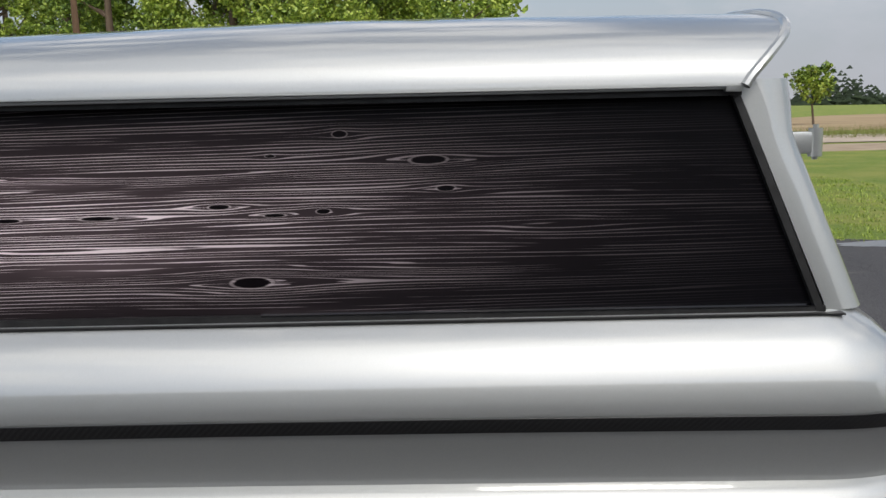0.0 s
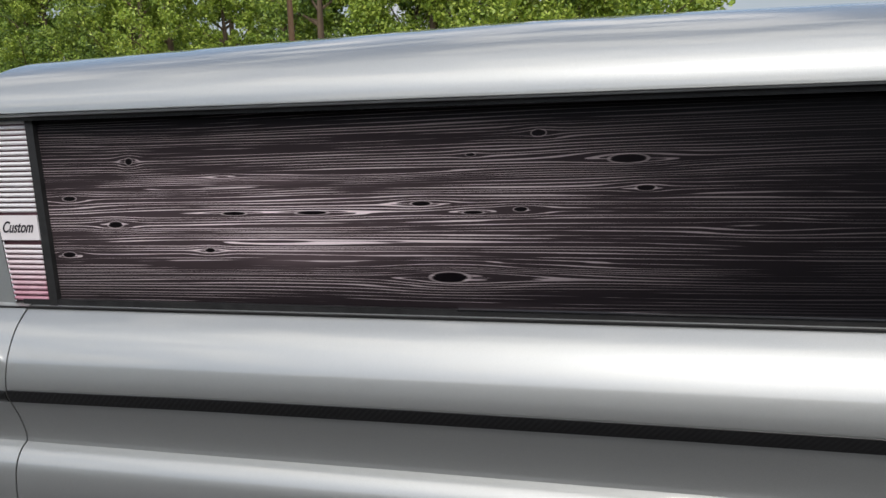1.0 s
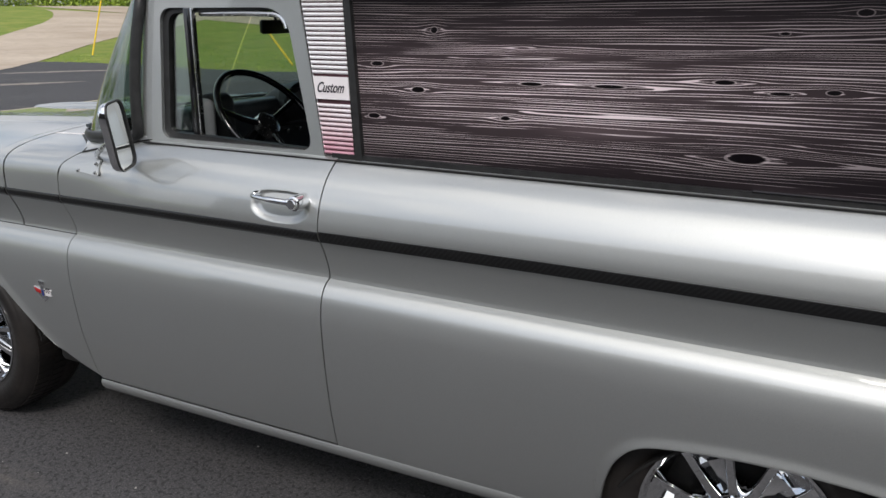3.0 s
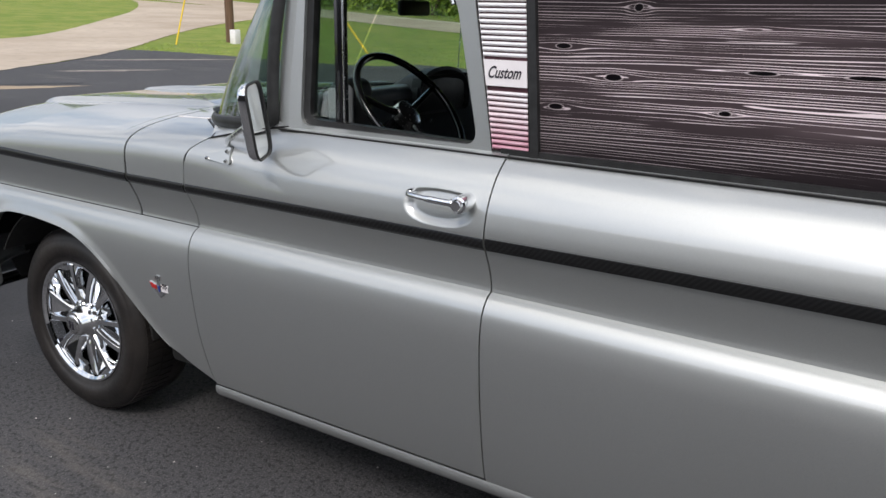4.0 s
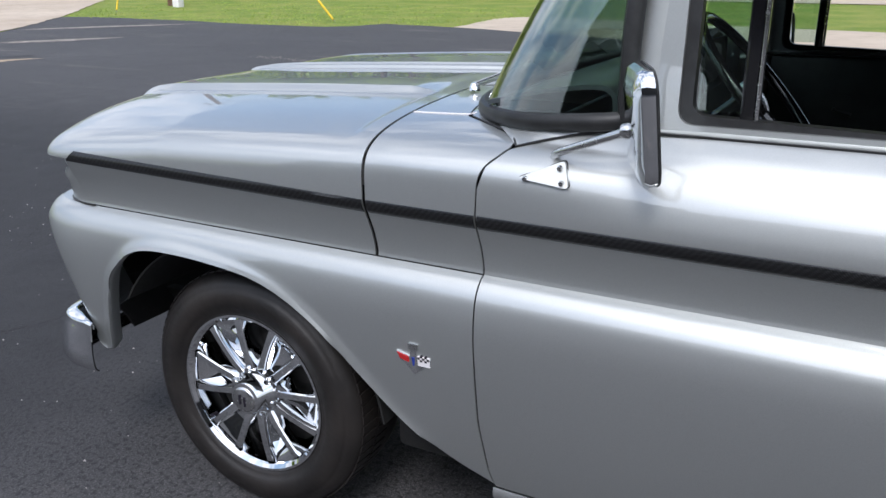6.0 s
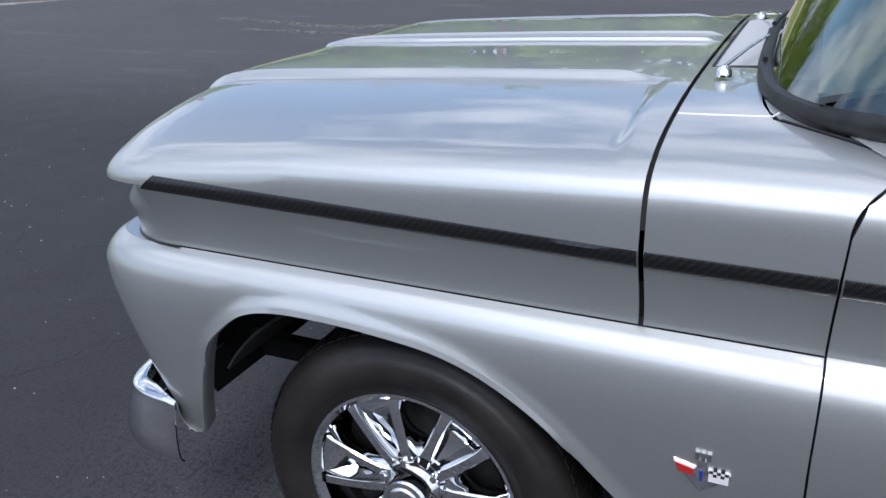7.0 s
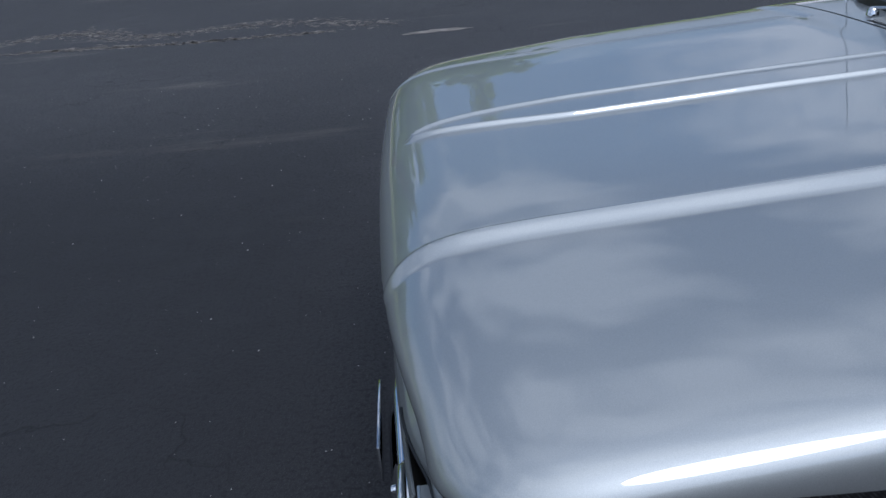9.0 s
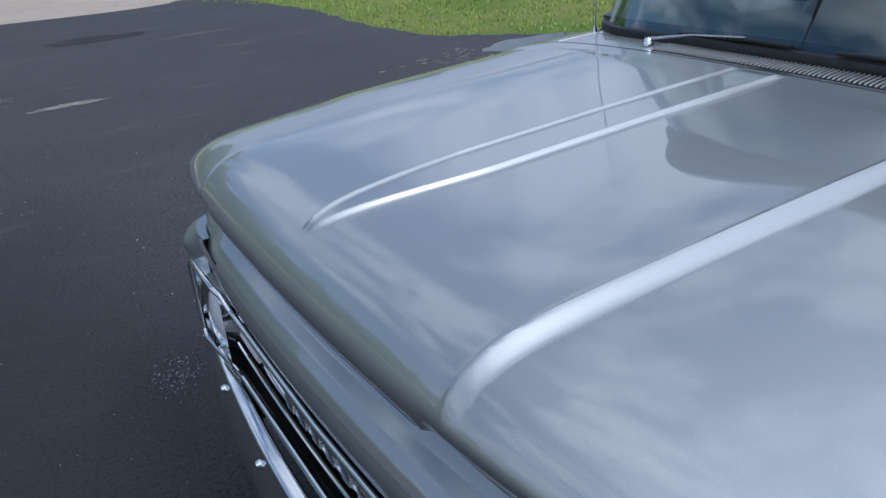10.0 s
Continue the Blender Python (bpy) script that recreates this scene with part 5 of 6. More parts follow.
# door mirrors on bent arms
def mirror(side):
    def put(mesh):
        return mesh if side > 0 else mirrored(mesh)
    parent = door_l if side > 0 else door_r
    m = Matrix.Translation((1.070, -0.030, 1.228)) @ Euler((radians(4), radians(-7), radians(27))).to_matrix().to_4x4()
    out = rounded([(-.072, -.106), (-.072, .106), (.072, .106), (.072, -.106)], [.042] * 4, 8)
    n = len(out)
    prof = ((1.0, .004), (1.0, -.006), (.94, -.016), (.72, -.024), (.35, -.028))
    v = [tuple(m @ Vector((.008, a * .93, b * .95))) for a, b in out] + [tuple(m @ Vector((.008, a, b))) for a, b in out]
    for s, d in prof:
        v += [tuple(m @ Vector((d, a * s, b * s))) for a, b in out]
    f = []
    for k in range(6):
        for i in range(n):
            j = (i + 1) % n
            f.append((k * n + i, k * n + j, (k + 1) * n + j, (k + 1) * n + i))
    f.append(tuple(6 * n + i for i in range(n)))
    head = finish("mirror", *put((v, f)), CHROME, parent, "chrome rectangular door mirror")
    g = [tuple(m @ Vector((.0065, a * .935, b * .955))) for a, b in out] + [tuple(m @ Vector((.002, a * .935, b * .955))) for a, b in out]
    finish("mirror_glass", *put((g, [tuple(range(n)), tuple(reversed(range(n, 2 * n)))] + [(i, (i + 1) % n, (i + 1) % n + n, i + n) for i in range(n)])), MIRROR, head, "mirror glass")
    finish("glass_gasket", *put(tube([tuple(m @ Vector((.009, a * .965, b * .975))) for a, b in out], .0042, 6, closed=True)), BLACK_RUBBER, head)
    arm = tube(spline([(.876, .062, 1.112), (.874, .050, 1.132), (.886, .036, 1.146), (.93, .012, 1.166), (1.00, -.018, 1.196), (1.038, -.030, 1.212)], 6), .0085, 10)
    ball = lathe([(0, -.016), (.012, -.012), (.016, 0), (.012, .012), (0, .016)], (1.042, -.031, 1.214), "x", 16)
    finish("arm", *put(join(arm, ball)), CHROME_WORN, head, "bent steel arm")
    # triangular foot lying on the door's shoulder
    tri = rounded([(.815, 1.094), (.905, 1.132), (.925, 1.082)], [.012] * 3, 6)
    k = len(tri)
    t = [(a, shoulder(a, b) - .010, b) for a, b in tri] + [(a, shoulder(a, b) + .006, b) for a, b in tri]
    ft = finish("foot", *put(raked((np.array(t), [tuple(range(k)), tuple(reversed(range(k, 2 * k)))] + [(i, (i + 1) % k, (i + 1) % k + k, i + k) for i in range(k)]))), SILVER, head, "silver-painted foot plate")
    finish("gasket", *put(raked((np.array([(p[0] + (p[0] - .882) * .05, p[1] + .008, p[2] + (p[2] - 1.103) * .05) for p in t]), [tuple(range(k)), tuple(reversed(range(k, 2 * k)))] + [(i, (i + 1) % k, (i + 1) % k + k, i + k) for i in range(k)]))), BLACK_RUBBER, head)
    for a, b in ((.832, 1.094), (.898, 1.118), (.908, 1.092)):
        finish("screw", *put(raked(lathe([(0, -.016), (.005, -.014), (.006, -.008)], (a, shoulder(a, b), b), "y", 10))), CHROME_WORN, head)


mirror(1)
mirror(-1)

# wipers and aerial
for y0, d in ((0.473, 1), (1.435, -1)):
    piv = lathe([(.016, 0), (.014, .012), (.008, .020), (0, .022)], (0.494, y0, crown(.47) + .004), "z", 14)
    wip = finish("wiper", *piv, CHROME, truck, "chrome windscreen wiper")
    finish("arm", *tube([(0.494, y0, crown(.47) + .022), (0.525, y0 + d * .13, crown(.5) + .040), (0.552, y0 + d * .28, crown(.5) + .046)], [.0042, .0032, .0025], 8), CHROME_WORN, wip)
    finish("blade", *tube([(0.562, y0 + d * .05, crown(.5) + .030), (0.552, y0 + d * .30, crown(.5) + .040), (0.548, y0 + d * .42, crown(.5) + .040)], .0055, 6), BLACK_RUBBER, wip)
aerial = finish("aerial", *lathe([(.018, -.004), (.018, .006), (.012, .014), (.008, .030), (.005, .045), (0, .046)], (0.610, 1.792, 1.143), "z", 16), CHROME, truck, "thin chrome aerial")
finish("mast", *tube([(0.610, 1.792, 1.185), (0.640, 1.800, 1.75), (0.652, 1.803, 1.98)], [.003, .0022, .0015], 6), CHROME_WORN, aerial)

# cab interior
_dp = [(.66, 1.215), (.78, 1.245), (.90, 1.262), (.945, 1.252), (.958, 1.215), (.950, 1.10), (.93, .98), (.88, .90)]
dash = finish("dashboard", *sheet(np.array([[(x, y, z) for x, z in spline(_dp, 5)] for y in np.linspace(.19, 1.81, 14)]), 0.01), DASH, truck, "grey painted dashboard")
_pod = []
for t in np.linspace(0, math.pi, 14):
    _pod.append([(x + .03, 1.08 + .19 * s * math.cos(t), 1.205 + .8 * h * s * math.sin(t) ** 0.7) for x, s, h in ((.70, .2, .05), (.78, .75, .10), (.86, .95, .135), (.955, 1.0, .15), (.962, .95, .14), (.95, .80, .12))])
finish("instrument_hood", *sheet(np.array(_pod), 0.006), INTERIOR, dash, "black rounded instrument hood")
finish("instrument_face", *box((.965, .90, 1.15), (.985, 1.26, 1.295), .03), INTERIOR, dash)
for i, y in enumerate((.36, .62, .84, .92, 1.0)):
    finish("knob", *lathe([(0, .028), (.009, .026), (.011, .012), (.007, 0)], (.955, y, 1.12), "x", 14), CHROME, dash)
finish("gauge_housing", *box((1.00, .345, 1.10), (1.09, .40, 1.305), .03, 4), GREY_VINYL, dash, "grey rounded housing")
finish("housing_rim", *box((.99, .36, 1.08), (1.075, .52, 1.318), .04, 4), INTERIOR, dash)
finish("radio", *box((.945, .78, 1.14), (.968, 1.02, 1.215), .006), INTERIOR, dash)
ax = Vector((.75, 0, .66)).normalized()
upv = Vector((-.66, 0, .75)).normalized()
wc = Vector((1.195, .55, 1.218))
ringp = [tuple(wc + .220 * (math.cos(t) * Vector((0, 1, 0)) + math.sin(t) * upv)) for t in np.linspace(0, 2 * math.pi, 48, endpoint=False)]
steer = finish("steering_wheel", *tube(ringp, .0125, 10, closed=True), GLOSS_BLACK, truck, "thin-rimmed black steering wheel")
finish("column", *tube([tuple(wc - ax * .02), tuple(wc - ax * .40)], [.030, .036], 16), GLOSS_BLACK, steer)
finish("hub", *tube([tuple(wc - ax * .045), tuple(wc - ax * .012), tuple(wc - ax * .004)], [.05, .046, .02], 20), CHROME_WORN, steer)
for a in (20, 160, 270):
    t = radians(a)
    e = wc + .215 * (math.cos(t) * Vector((0, 1, 0)) + math.sin(t) * upv)
    finish("spoke", *tube([tuple(wc - ax * .03), tuple(wc * .5 + e * .5 - ax * .022), tuple(e)], [.014, .010, .009], 8), GLOSS_BLACK, steer)


def cushion(a, b, r):
    return box(a, b, r, 5)


seat = finish("bench_seat", *cushion((1.24, .20, .52), (1.74, 1.80, .74), .06), INTERIOR, truck, "black bench seat")
finish("backrest", *cushion((1.66, .20, .70), (1.82, 1.80, 1.10), .055), INTERIOR, seat)
finish("rear_view_mirror", *join(box((.945, .815, 1.512), (.968, 1.005, 1.566), .010), tube([(.955, .91, 1.56), (.93, .93, 1.66)], .006, 8)), INTERIOR, truck, "black rear-view mirror")
finish("sun_visor", *box((1.00, .25, 1.60), (1.02, .80, 1.655), .008), INTERIOR, truck)
finish("cab_floor", *box((.72, .14, .40), (1.85, 1.86, .43), .004), INTERIOR, truck)
finish("firewall", *box((.70, .16, .42), (.72, 1.84, 1.13), .004), INTERIOR, truck)
both("door_lining", raked(join(box((1.06, .135, .46), (1.72, .165, 1.185), .02), tube([(1.30, .185, 1.0), (1.30, .20, 1.0), (1.36, .205, .985)], .007, 8))), INTERIOR, "black door lining", (door_l, door_r))
finish("headliner", *sheet(np.array([[(x, y, z) for y, z in ((.20, 1.648), (.35, 1.700), (.6, 1.728), (1.0, 1.738), (1.4, 1.728), (1.65, 1.700), (1.80, 1.648))] for x in (1.00, 1.3, 2.2, 3.9)]), 0.004), INTERIOR, truck)


# ---- ground ----
def slab(name, outline, z, mat, label, category, depth=0.06, parent=None):
    n = len(outline)
    v = [(x, y, z) for x, y in outline] + [(x, y, z - depth) for x, y in outline]
    f = [tuple(range(n)), tuple(reversed(range(n, 2 * n)))] + [(i, (i + 1) % n, (i + 1) % n + n, i + n) for i in range(n)]
    me = bpy.data.meshes.new(name)
    me.from_pydata(v, [], f)
    me.materials.append(mat)
    return tagged(new(name, me), label, category, kind="structure")


R = 2500.0


def rise(x, y):
    """Height of the land: level round the lot, climbing gently beyond the drive."""
    q = min(max(-.75 * x + .66 * y - 30.0, 0.0), 84.0)
    return .001 * q * q if q < 20 else .4 + .04 * (q - 20)


gx = [-R, -500, -300] + [float(v) for v in range(-220, 61, 5)] + [120, 300, R]
gy = [-R, -300, -60, -20] + [float(v) for v in range(0, 221, 5)] + [400, R]
gv = [(x, y, rise(x, y) - 0.012) for y in gy for x in gx]
gf = [(j * len(gx) + i, j * len(gx) + i + 1, (j + 1) * len(gx) + i + 1, (j + 1) * len(gx) + i) for j in range(len(gy) - 1) for i in range(len(gx) - 1)]
gm = bpy.data.meshes.new("ground")
gm.from_pydata(gv, [], gf)
gm.materials.append(GRASS)
tagged(new("ground", gm), "mown green grass rising gently and reaching to the horizon", "grass", kind="structure")


def draped(name, left, right, lift, mat, label, category, seed=5, amp=.05):
    """A strip of paving between two edges, laid on the land."""
    rnd = random.Random(seed)
    A, B = spline(left, 12), spline(right, 12)
    n = min(len(A), len(B))
    rows = []
    for i in range(n):
        p, q = A[i * (len(A) - 1) // (n - 1)], B[i * (len(B) - 1) // (n - 1)]
        row = []
        for t in np.linspace(0, 1, 9):
            x, y = p[0] + (q[0] - p[0]) * t, p[1] + (q[1] - p[1]) * t
            if t in (0.0, 1.0):
                x, y = x + rnd.uniform(-amp, amp), y + rnd.uniform(-amp, amp)
            row.append((x, y, rise(x, y) + lift))
        rows.append(row)
    return tagged(finish(name, *sheet(np.array(rows), 0.0), mat), label, category, kind="structure")


def ragged(pts, amp, per, seed, closed=True):
    """An outline made uneven like the broken edge of old paving."""
    rnd = random.Random(seed)
    s = spline(pts + [pts[0]] if closed else pts, per)
    return [(x + rnd.uniform(-amp, amp), y + rnd.uniform(-amp, amp)) for x, y in s[:-1]]


lot = [(-11.5, 19.5), (-12.4, 17.9), (-15.8, 18.1), (-20, 18.9), (-24.5, 18.8), (-20.3, 13.9), (-18.0, 10.2), (-17, 2), (-18, -14), (-8, -24), (14, -24), (22, -12), (15, 1), (11, 6.2), (8.6, 8.0), (7.0, 8.1), (5.6, 6.7), (4.75, 6.75), (4.1, 7.5), (3.6, 8.2), (3.45, 9.6), (3.5, 12.4), (2.4, 15.4), (-3.0, 16.6), (-8, 18.6)]
slab("asphalt_lot", ragged(lot, 0.05, 10, 3), 0.0, ASPHALT, "worn dark asphalt lot with hair cracks and pale grains", "asphalt")
draped("concrete_drive", [(-17.2, 9.6), (-19.9, 13.4), (-24.2, 18.4), (-29.7, 24.3), (-34.1, 29.4), (-39.0, 36.5), (-44, 46), (-52, 58)], [(-22, 7.0), (-29, 12.5), (-34.2, 18.2), (-35.8, 22.0), (-44.1, 31.2), (-57, 44.3), (-70.8, 55.8), (-80, 62)], .012, CONCRETE, "pale concrete driveway climbing past the lot", "driveway")
draped("concrete_road", [(30, 33), (10, 34.5), (-10, 39.5), (-32, 46.8), (-46, 53.0), (-62, 59), (-90, 68), (-150, 84)], [(30, 42), (10, 43.5), (-10, 48.5), (-34, 56.5), (-50, 63.0), (-66, 69), (-94, 79), (-154, 95)], .018, CONCRETE, "pale concrete road behind the grass", "road")
EDGE_LINE = speckled("worn_road_paint", (0.55, 0.54, 0.50), (0.78, 0.77, 0.74), 3.0, 0.7)
draped("edge_line", [(30, 40.9), (10, 42.4), (-10, 47.4), (-34, 55.4), (-50, 61.9), (-66, 67.9), (-94, 77.9), (-154, 93.9)], [(30, 41.2), (10, 42.7), (-10, 47.7), (-34, 55.7), (-50, 62.2), (-66, 68.2), (-94, 78.2), (-154, 94.2)], .024, EDGE_LINE, "worn white line along the road's edge", "road marking", 6, 0.0)
slab("apron_strip", ragged([(-9, 19.0), (-3, 16.5), (2.3, 15.2), (2.6, 20), (-3, 22), (-9, 24)], 0.05, 6, 9), 0.003, CONCRETE, "pale concrete apron at the lot's far edge", "driveway")
slab("dirt_road", [(10.5, 27.5), (120, 23), (120, 31), (10.5, 32.5)], 0.0, DIRT, "sandy dirt track across the grass", "track")
slab("dry_field", [(16, 50), (400, 44), (900, 700), (60, 700)], 0.01, FIELD, "dry tan field stretching to the far trees", "field")


def puddle(name, cx, cy, rx, ry, seed):
    rnd = random.Random(seed)
    pts = [(cx + rx * math.cos(t) * rnd.uniform(.8, 1.1), cy + ry * math.sin(t) * rnd.uniform(.8, 1.1)) for t in np.linspace(0, 2 * math.pi, 26, endpoint=False)]
    return slab(name, pts, 0.003, WATER, "shallow rain puddle on asphalt", "puddle", 0.003)


WATER = material("wet_asphalt", (0.03, 0.03, 0.033), 0.06)
puddle("puddle", 8.7, 7.75, 1.0, 0.25, 1)
puddle("puddle", 4.02, 6.82, 0.62, 0.30, 2)


def stain(cx, cy, rx, ry, seed, mat, z, turn=0.0, name="sand_patch", label="thin wash of pale sand on asphalt"):
    rnd = random.Random(seed)
    pts = []
    ph = [rnd.uniform(0, 6.28) for _ in range(6)]
    for t in np.linspace(0, 2 * math.pi, 90, endpoint=False):
        r = .82 + .16 * math.sin(2 * t + ph[0]) + .10 * math.sin(3 * t + ph[1]) + .09 * math.sin(7 * t + ph[2]) + .06 * math.sin(13 * t + ph[3]) + .04 * math.sin(23 * t + ph[4]) + rnd.uniform(-.03, .03)
        x, y = rx * r * math.cos(t), ry * r * math.sin(t)
        pts.append((cx + x * math.cos(turn) - y * math.sin(turn), cy + x * math.sin(turn) + y * math.cos(turn)))
    n = len(pts)
    me = bpy.data.meshes.new(name)
    me.from_pydata([(x, y, z) for x, y in pts] + [(cx, cy, z + .004)], [], [(i, (i + 1) % n, n) for i in range(n)])
    me.materials.append(mat)
    return tagged(new(name, me), label, "sand", kind="stuff")


SAND = speckled("washed_sand", (0.16, 0.14, 0.12), (0.34, 0.30, 0.26), 5.0, 0.9, bump=0.3, detail=8.0)
PATCH = speckled("darker_tar_patch", (0.012, 0.012, 0.013), (0.028, 0.028, 0.030), 2.0, 0.7, bump=0.3)
fl = random.Random(31)
fv, ff = [], []
for path, count, wide in (([(-8.6, 10.5), (-6.1, 9.9), (-4.9, 10.2), (-3.9, 9.4), (-2.3, 9.5), (-0.9, 8.7)], 2200, .11), ([(-7.2, 9.3), (-4.8, 9.1), (-3.4, 8.8), (-1.6, 8.6)], 1300, .05), ([(3.3, 6.8), (4.0, 6.0), (5.4, 5.4)], 1100, .28)):
    line = spline([(*q,) for q in path], 20)
    for _ in range(count):
        c = line[fl.randrange(len(line))]
        x, y, r = c[0] + fl.gauss(0, wide * 1.6), c[1] + fl.gauss(0, wide), fl.choice((.006, .008, .012, .02, .035))
        b0, a0 = len(fv), fl.uniform(0, 6)
        fv += [(x + r * fl.uniform(.6, 1.6) * math.cos(a0 + q), y + r * fl.uniform(.3, .8) * math.sin(a0 + q), .0025) for q in (0, 1.2, 2.5, 3.8, 5.0)]
        ff.append(tuple(range(b0, b0 + 5)))
fm = bpy.data.meshes.new("sand_wash")
fm.from_pydata(fv, [], ff)
fm.materials.append(SAND)
tagged(new("sand_wash", fm), "thin washed lines of pale sand on asphalt", "sand", kind="stuff")
stain(-0.41, 8.02, 0.34, 0.11, 3, SAND, .003)
stain(0.49, 12.1, 0.7, 0.38, 9, PATCH, .003, 0.0, "tar_patch", "broken dark hollow in the lot")
stain(-13.1, 7.2, 1.7, 0.42, 10, DIRT, .003, 1.15)
stain(-13.5, 8.0, 1.3, 0.22, 14, PATCH, .0035, 1.0, "tar_patch", "dark crumbled hollow at the lot's edge")
stain(-15.6, 11.6, 1.5, 0.35, 15, SAND, .003, 0.9)
stain(-18.5, 15.6, 2.4, 0.4, 16, SAND, .003, 0.95)

# loose grains on the lot
gr = random.Random(11)
gvv, gff = [], []
for i in range(1500):
    x, y, s = gr.uniform(-6, 2.5), gr.uniform(-2.5, 7), gr.choice((.002, .002, .003, .003, .004, .006))
    b = len(gvv)
    gvv += [(x + s * gr.uniform(.5, 1), y, 0.0), (x - s * .5, y + s * .8, 0.0), (x - s * .5, y - s * .8, 0.0), (x, y, s * .9)]
    gff += [(b, b + 1, b + 3), (b + 1, b + 2, b + 3), (b + 2, b, b + 3)]
for i in range(160):
    x, y, s = gr.gauss(-0.76, .055), gr.gauss(2.62, .07), gr.choice((.002, .003, .003, .004))
    b = len(gvv)
    gvv += [(x + s * gr.uniform(.5, 1), y, 0.0), (x - s * .5, y + s * .8, 0.0), (x - s * .5, y - s * .8, 0.0), (x, y, s * .9)]
    gff += [(b, b + 1, b + 3), (b + 1, b + 2, b + 3), (b + 2, b, b + 3)]
gme = bpy.data.meshes.new("loose_gravel")
gme.from_pydata(gvv, [], gff)
gme.materials.append(speckled("pale_grit", (0.34, 0.32, 0.29), (0.55, 0.53, 0.50), 40.0, 0.8))
tagged(new("loose_gravel", gme), "scattered pale grit on the asphalt", "gravel", kind="stuff")

# grass blades near the lot's edge
gr = random.Random(12)
gvv, gff = [], []


def tuft(x, y, h, n):
    for _ in range(n):
        a, l = gr.uniform(0, 6.283), h * gr.uniform(.6, 1.3)
        px, py = x + gr.uniform(-.05, .05), y + gr.uniform(-.05, .05)
        w = .004 + .004 * gr.random()
        g = rise(px, py) - .012
        b = len(gvv)
        gvv.extend([(px - w * math.sin(a), py + w * math.cos(a), g), (px + w * math.sin(a), py - w * math.cos(a), g), (px + l * .45 * math.cos(a), py + l * .45 * math.sin(a), g + l * .9)])
        gff.append((b, b + 1, b + 2))


def inside(x, y, poly):
    c = False
    for (ax_, ay), (bx, by) in zip(poly, poly[1:] + poly[:1]):
        if (ay > y) != (by > y) and x < (bx - ax_) * (y - ay) / (by - ay) + ax_:
            c = not c
    return c


for _ in range(5200):
    x, y = gr.uniform(2.6, 12), gr.uniform(6.2, 17)
    if not inside(x, y, lot):
        tuft(x, y, .045, 6)
for _ in range(2600):
    x, y = gr.uniform(-28, -9), gr.uniform(17.5, 30)
    if not inside(x, y, lot) and y < x + 83.2 and x > -24.0 - (y - 18) * .82:
        tuft(x, y, .06, 5)
gme = bpy.data.meshes.new("grass_blades")
gme.from_pydata(gvv, [], gff)
gme.materials.append(LEAF)
tagged(new("grass_blades", gme), "short green grass blades along the lot", "grass", kind="stuff")
gvv, gff = [], []
for _ in range(5000):
    tuft(gr.uniform(14, 60), gr.uniform(37.5, 46), .55, 3)
gme = bpy.data.meshes.new("tall_grass")
gme.from_pydata(gvv, [], gff)
gme.materials.append(TALL_GRASS)
tagged(new("tall_grass", gme), "band of tall yellow-green grass before the field", "grass", kind="stuff")


# plain wall of the building that stands behind the walk
WALL_BROWN = speckled("dark_painted_siding", (0.030, 0.026, 0.024), (0.050, 0.044, 0.040), 1.5, 0.8, bump=0.2)
tagged(finish("wall_south", *join(box((-9, -11.6, -.05), (17, -11.3, 4.7), .02), box((-9.5, -12.4, 4.7), (17.5, -10.8, 4.95), .03)), WALL_BROWN), "plain dark wall of a low building", "wall", kind="structure")

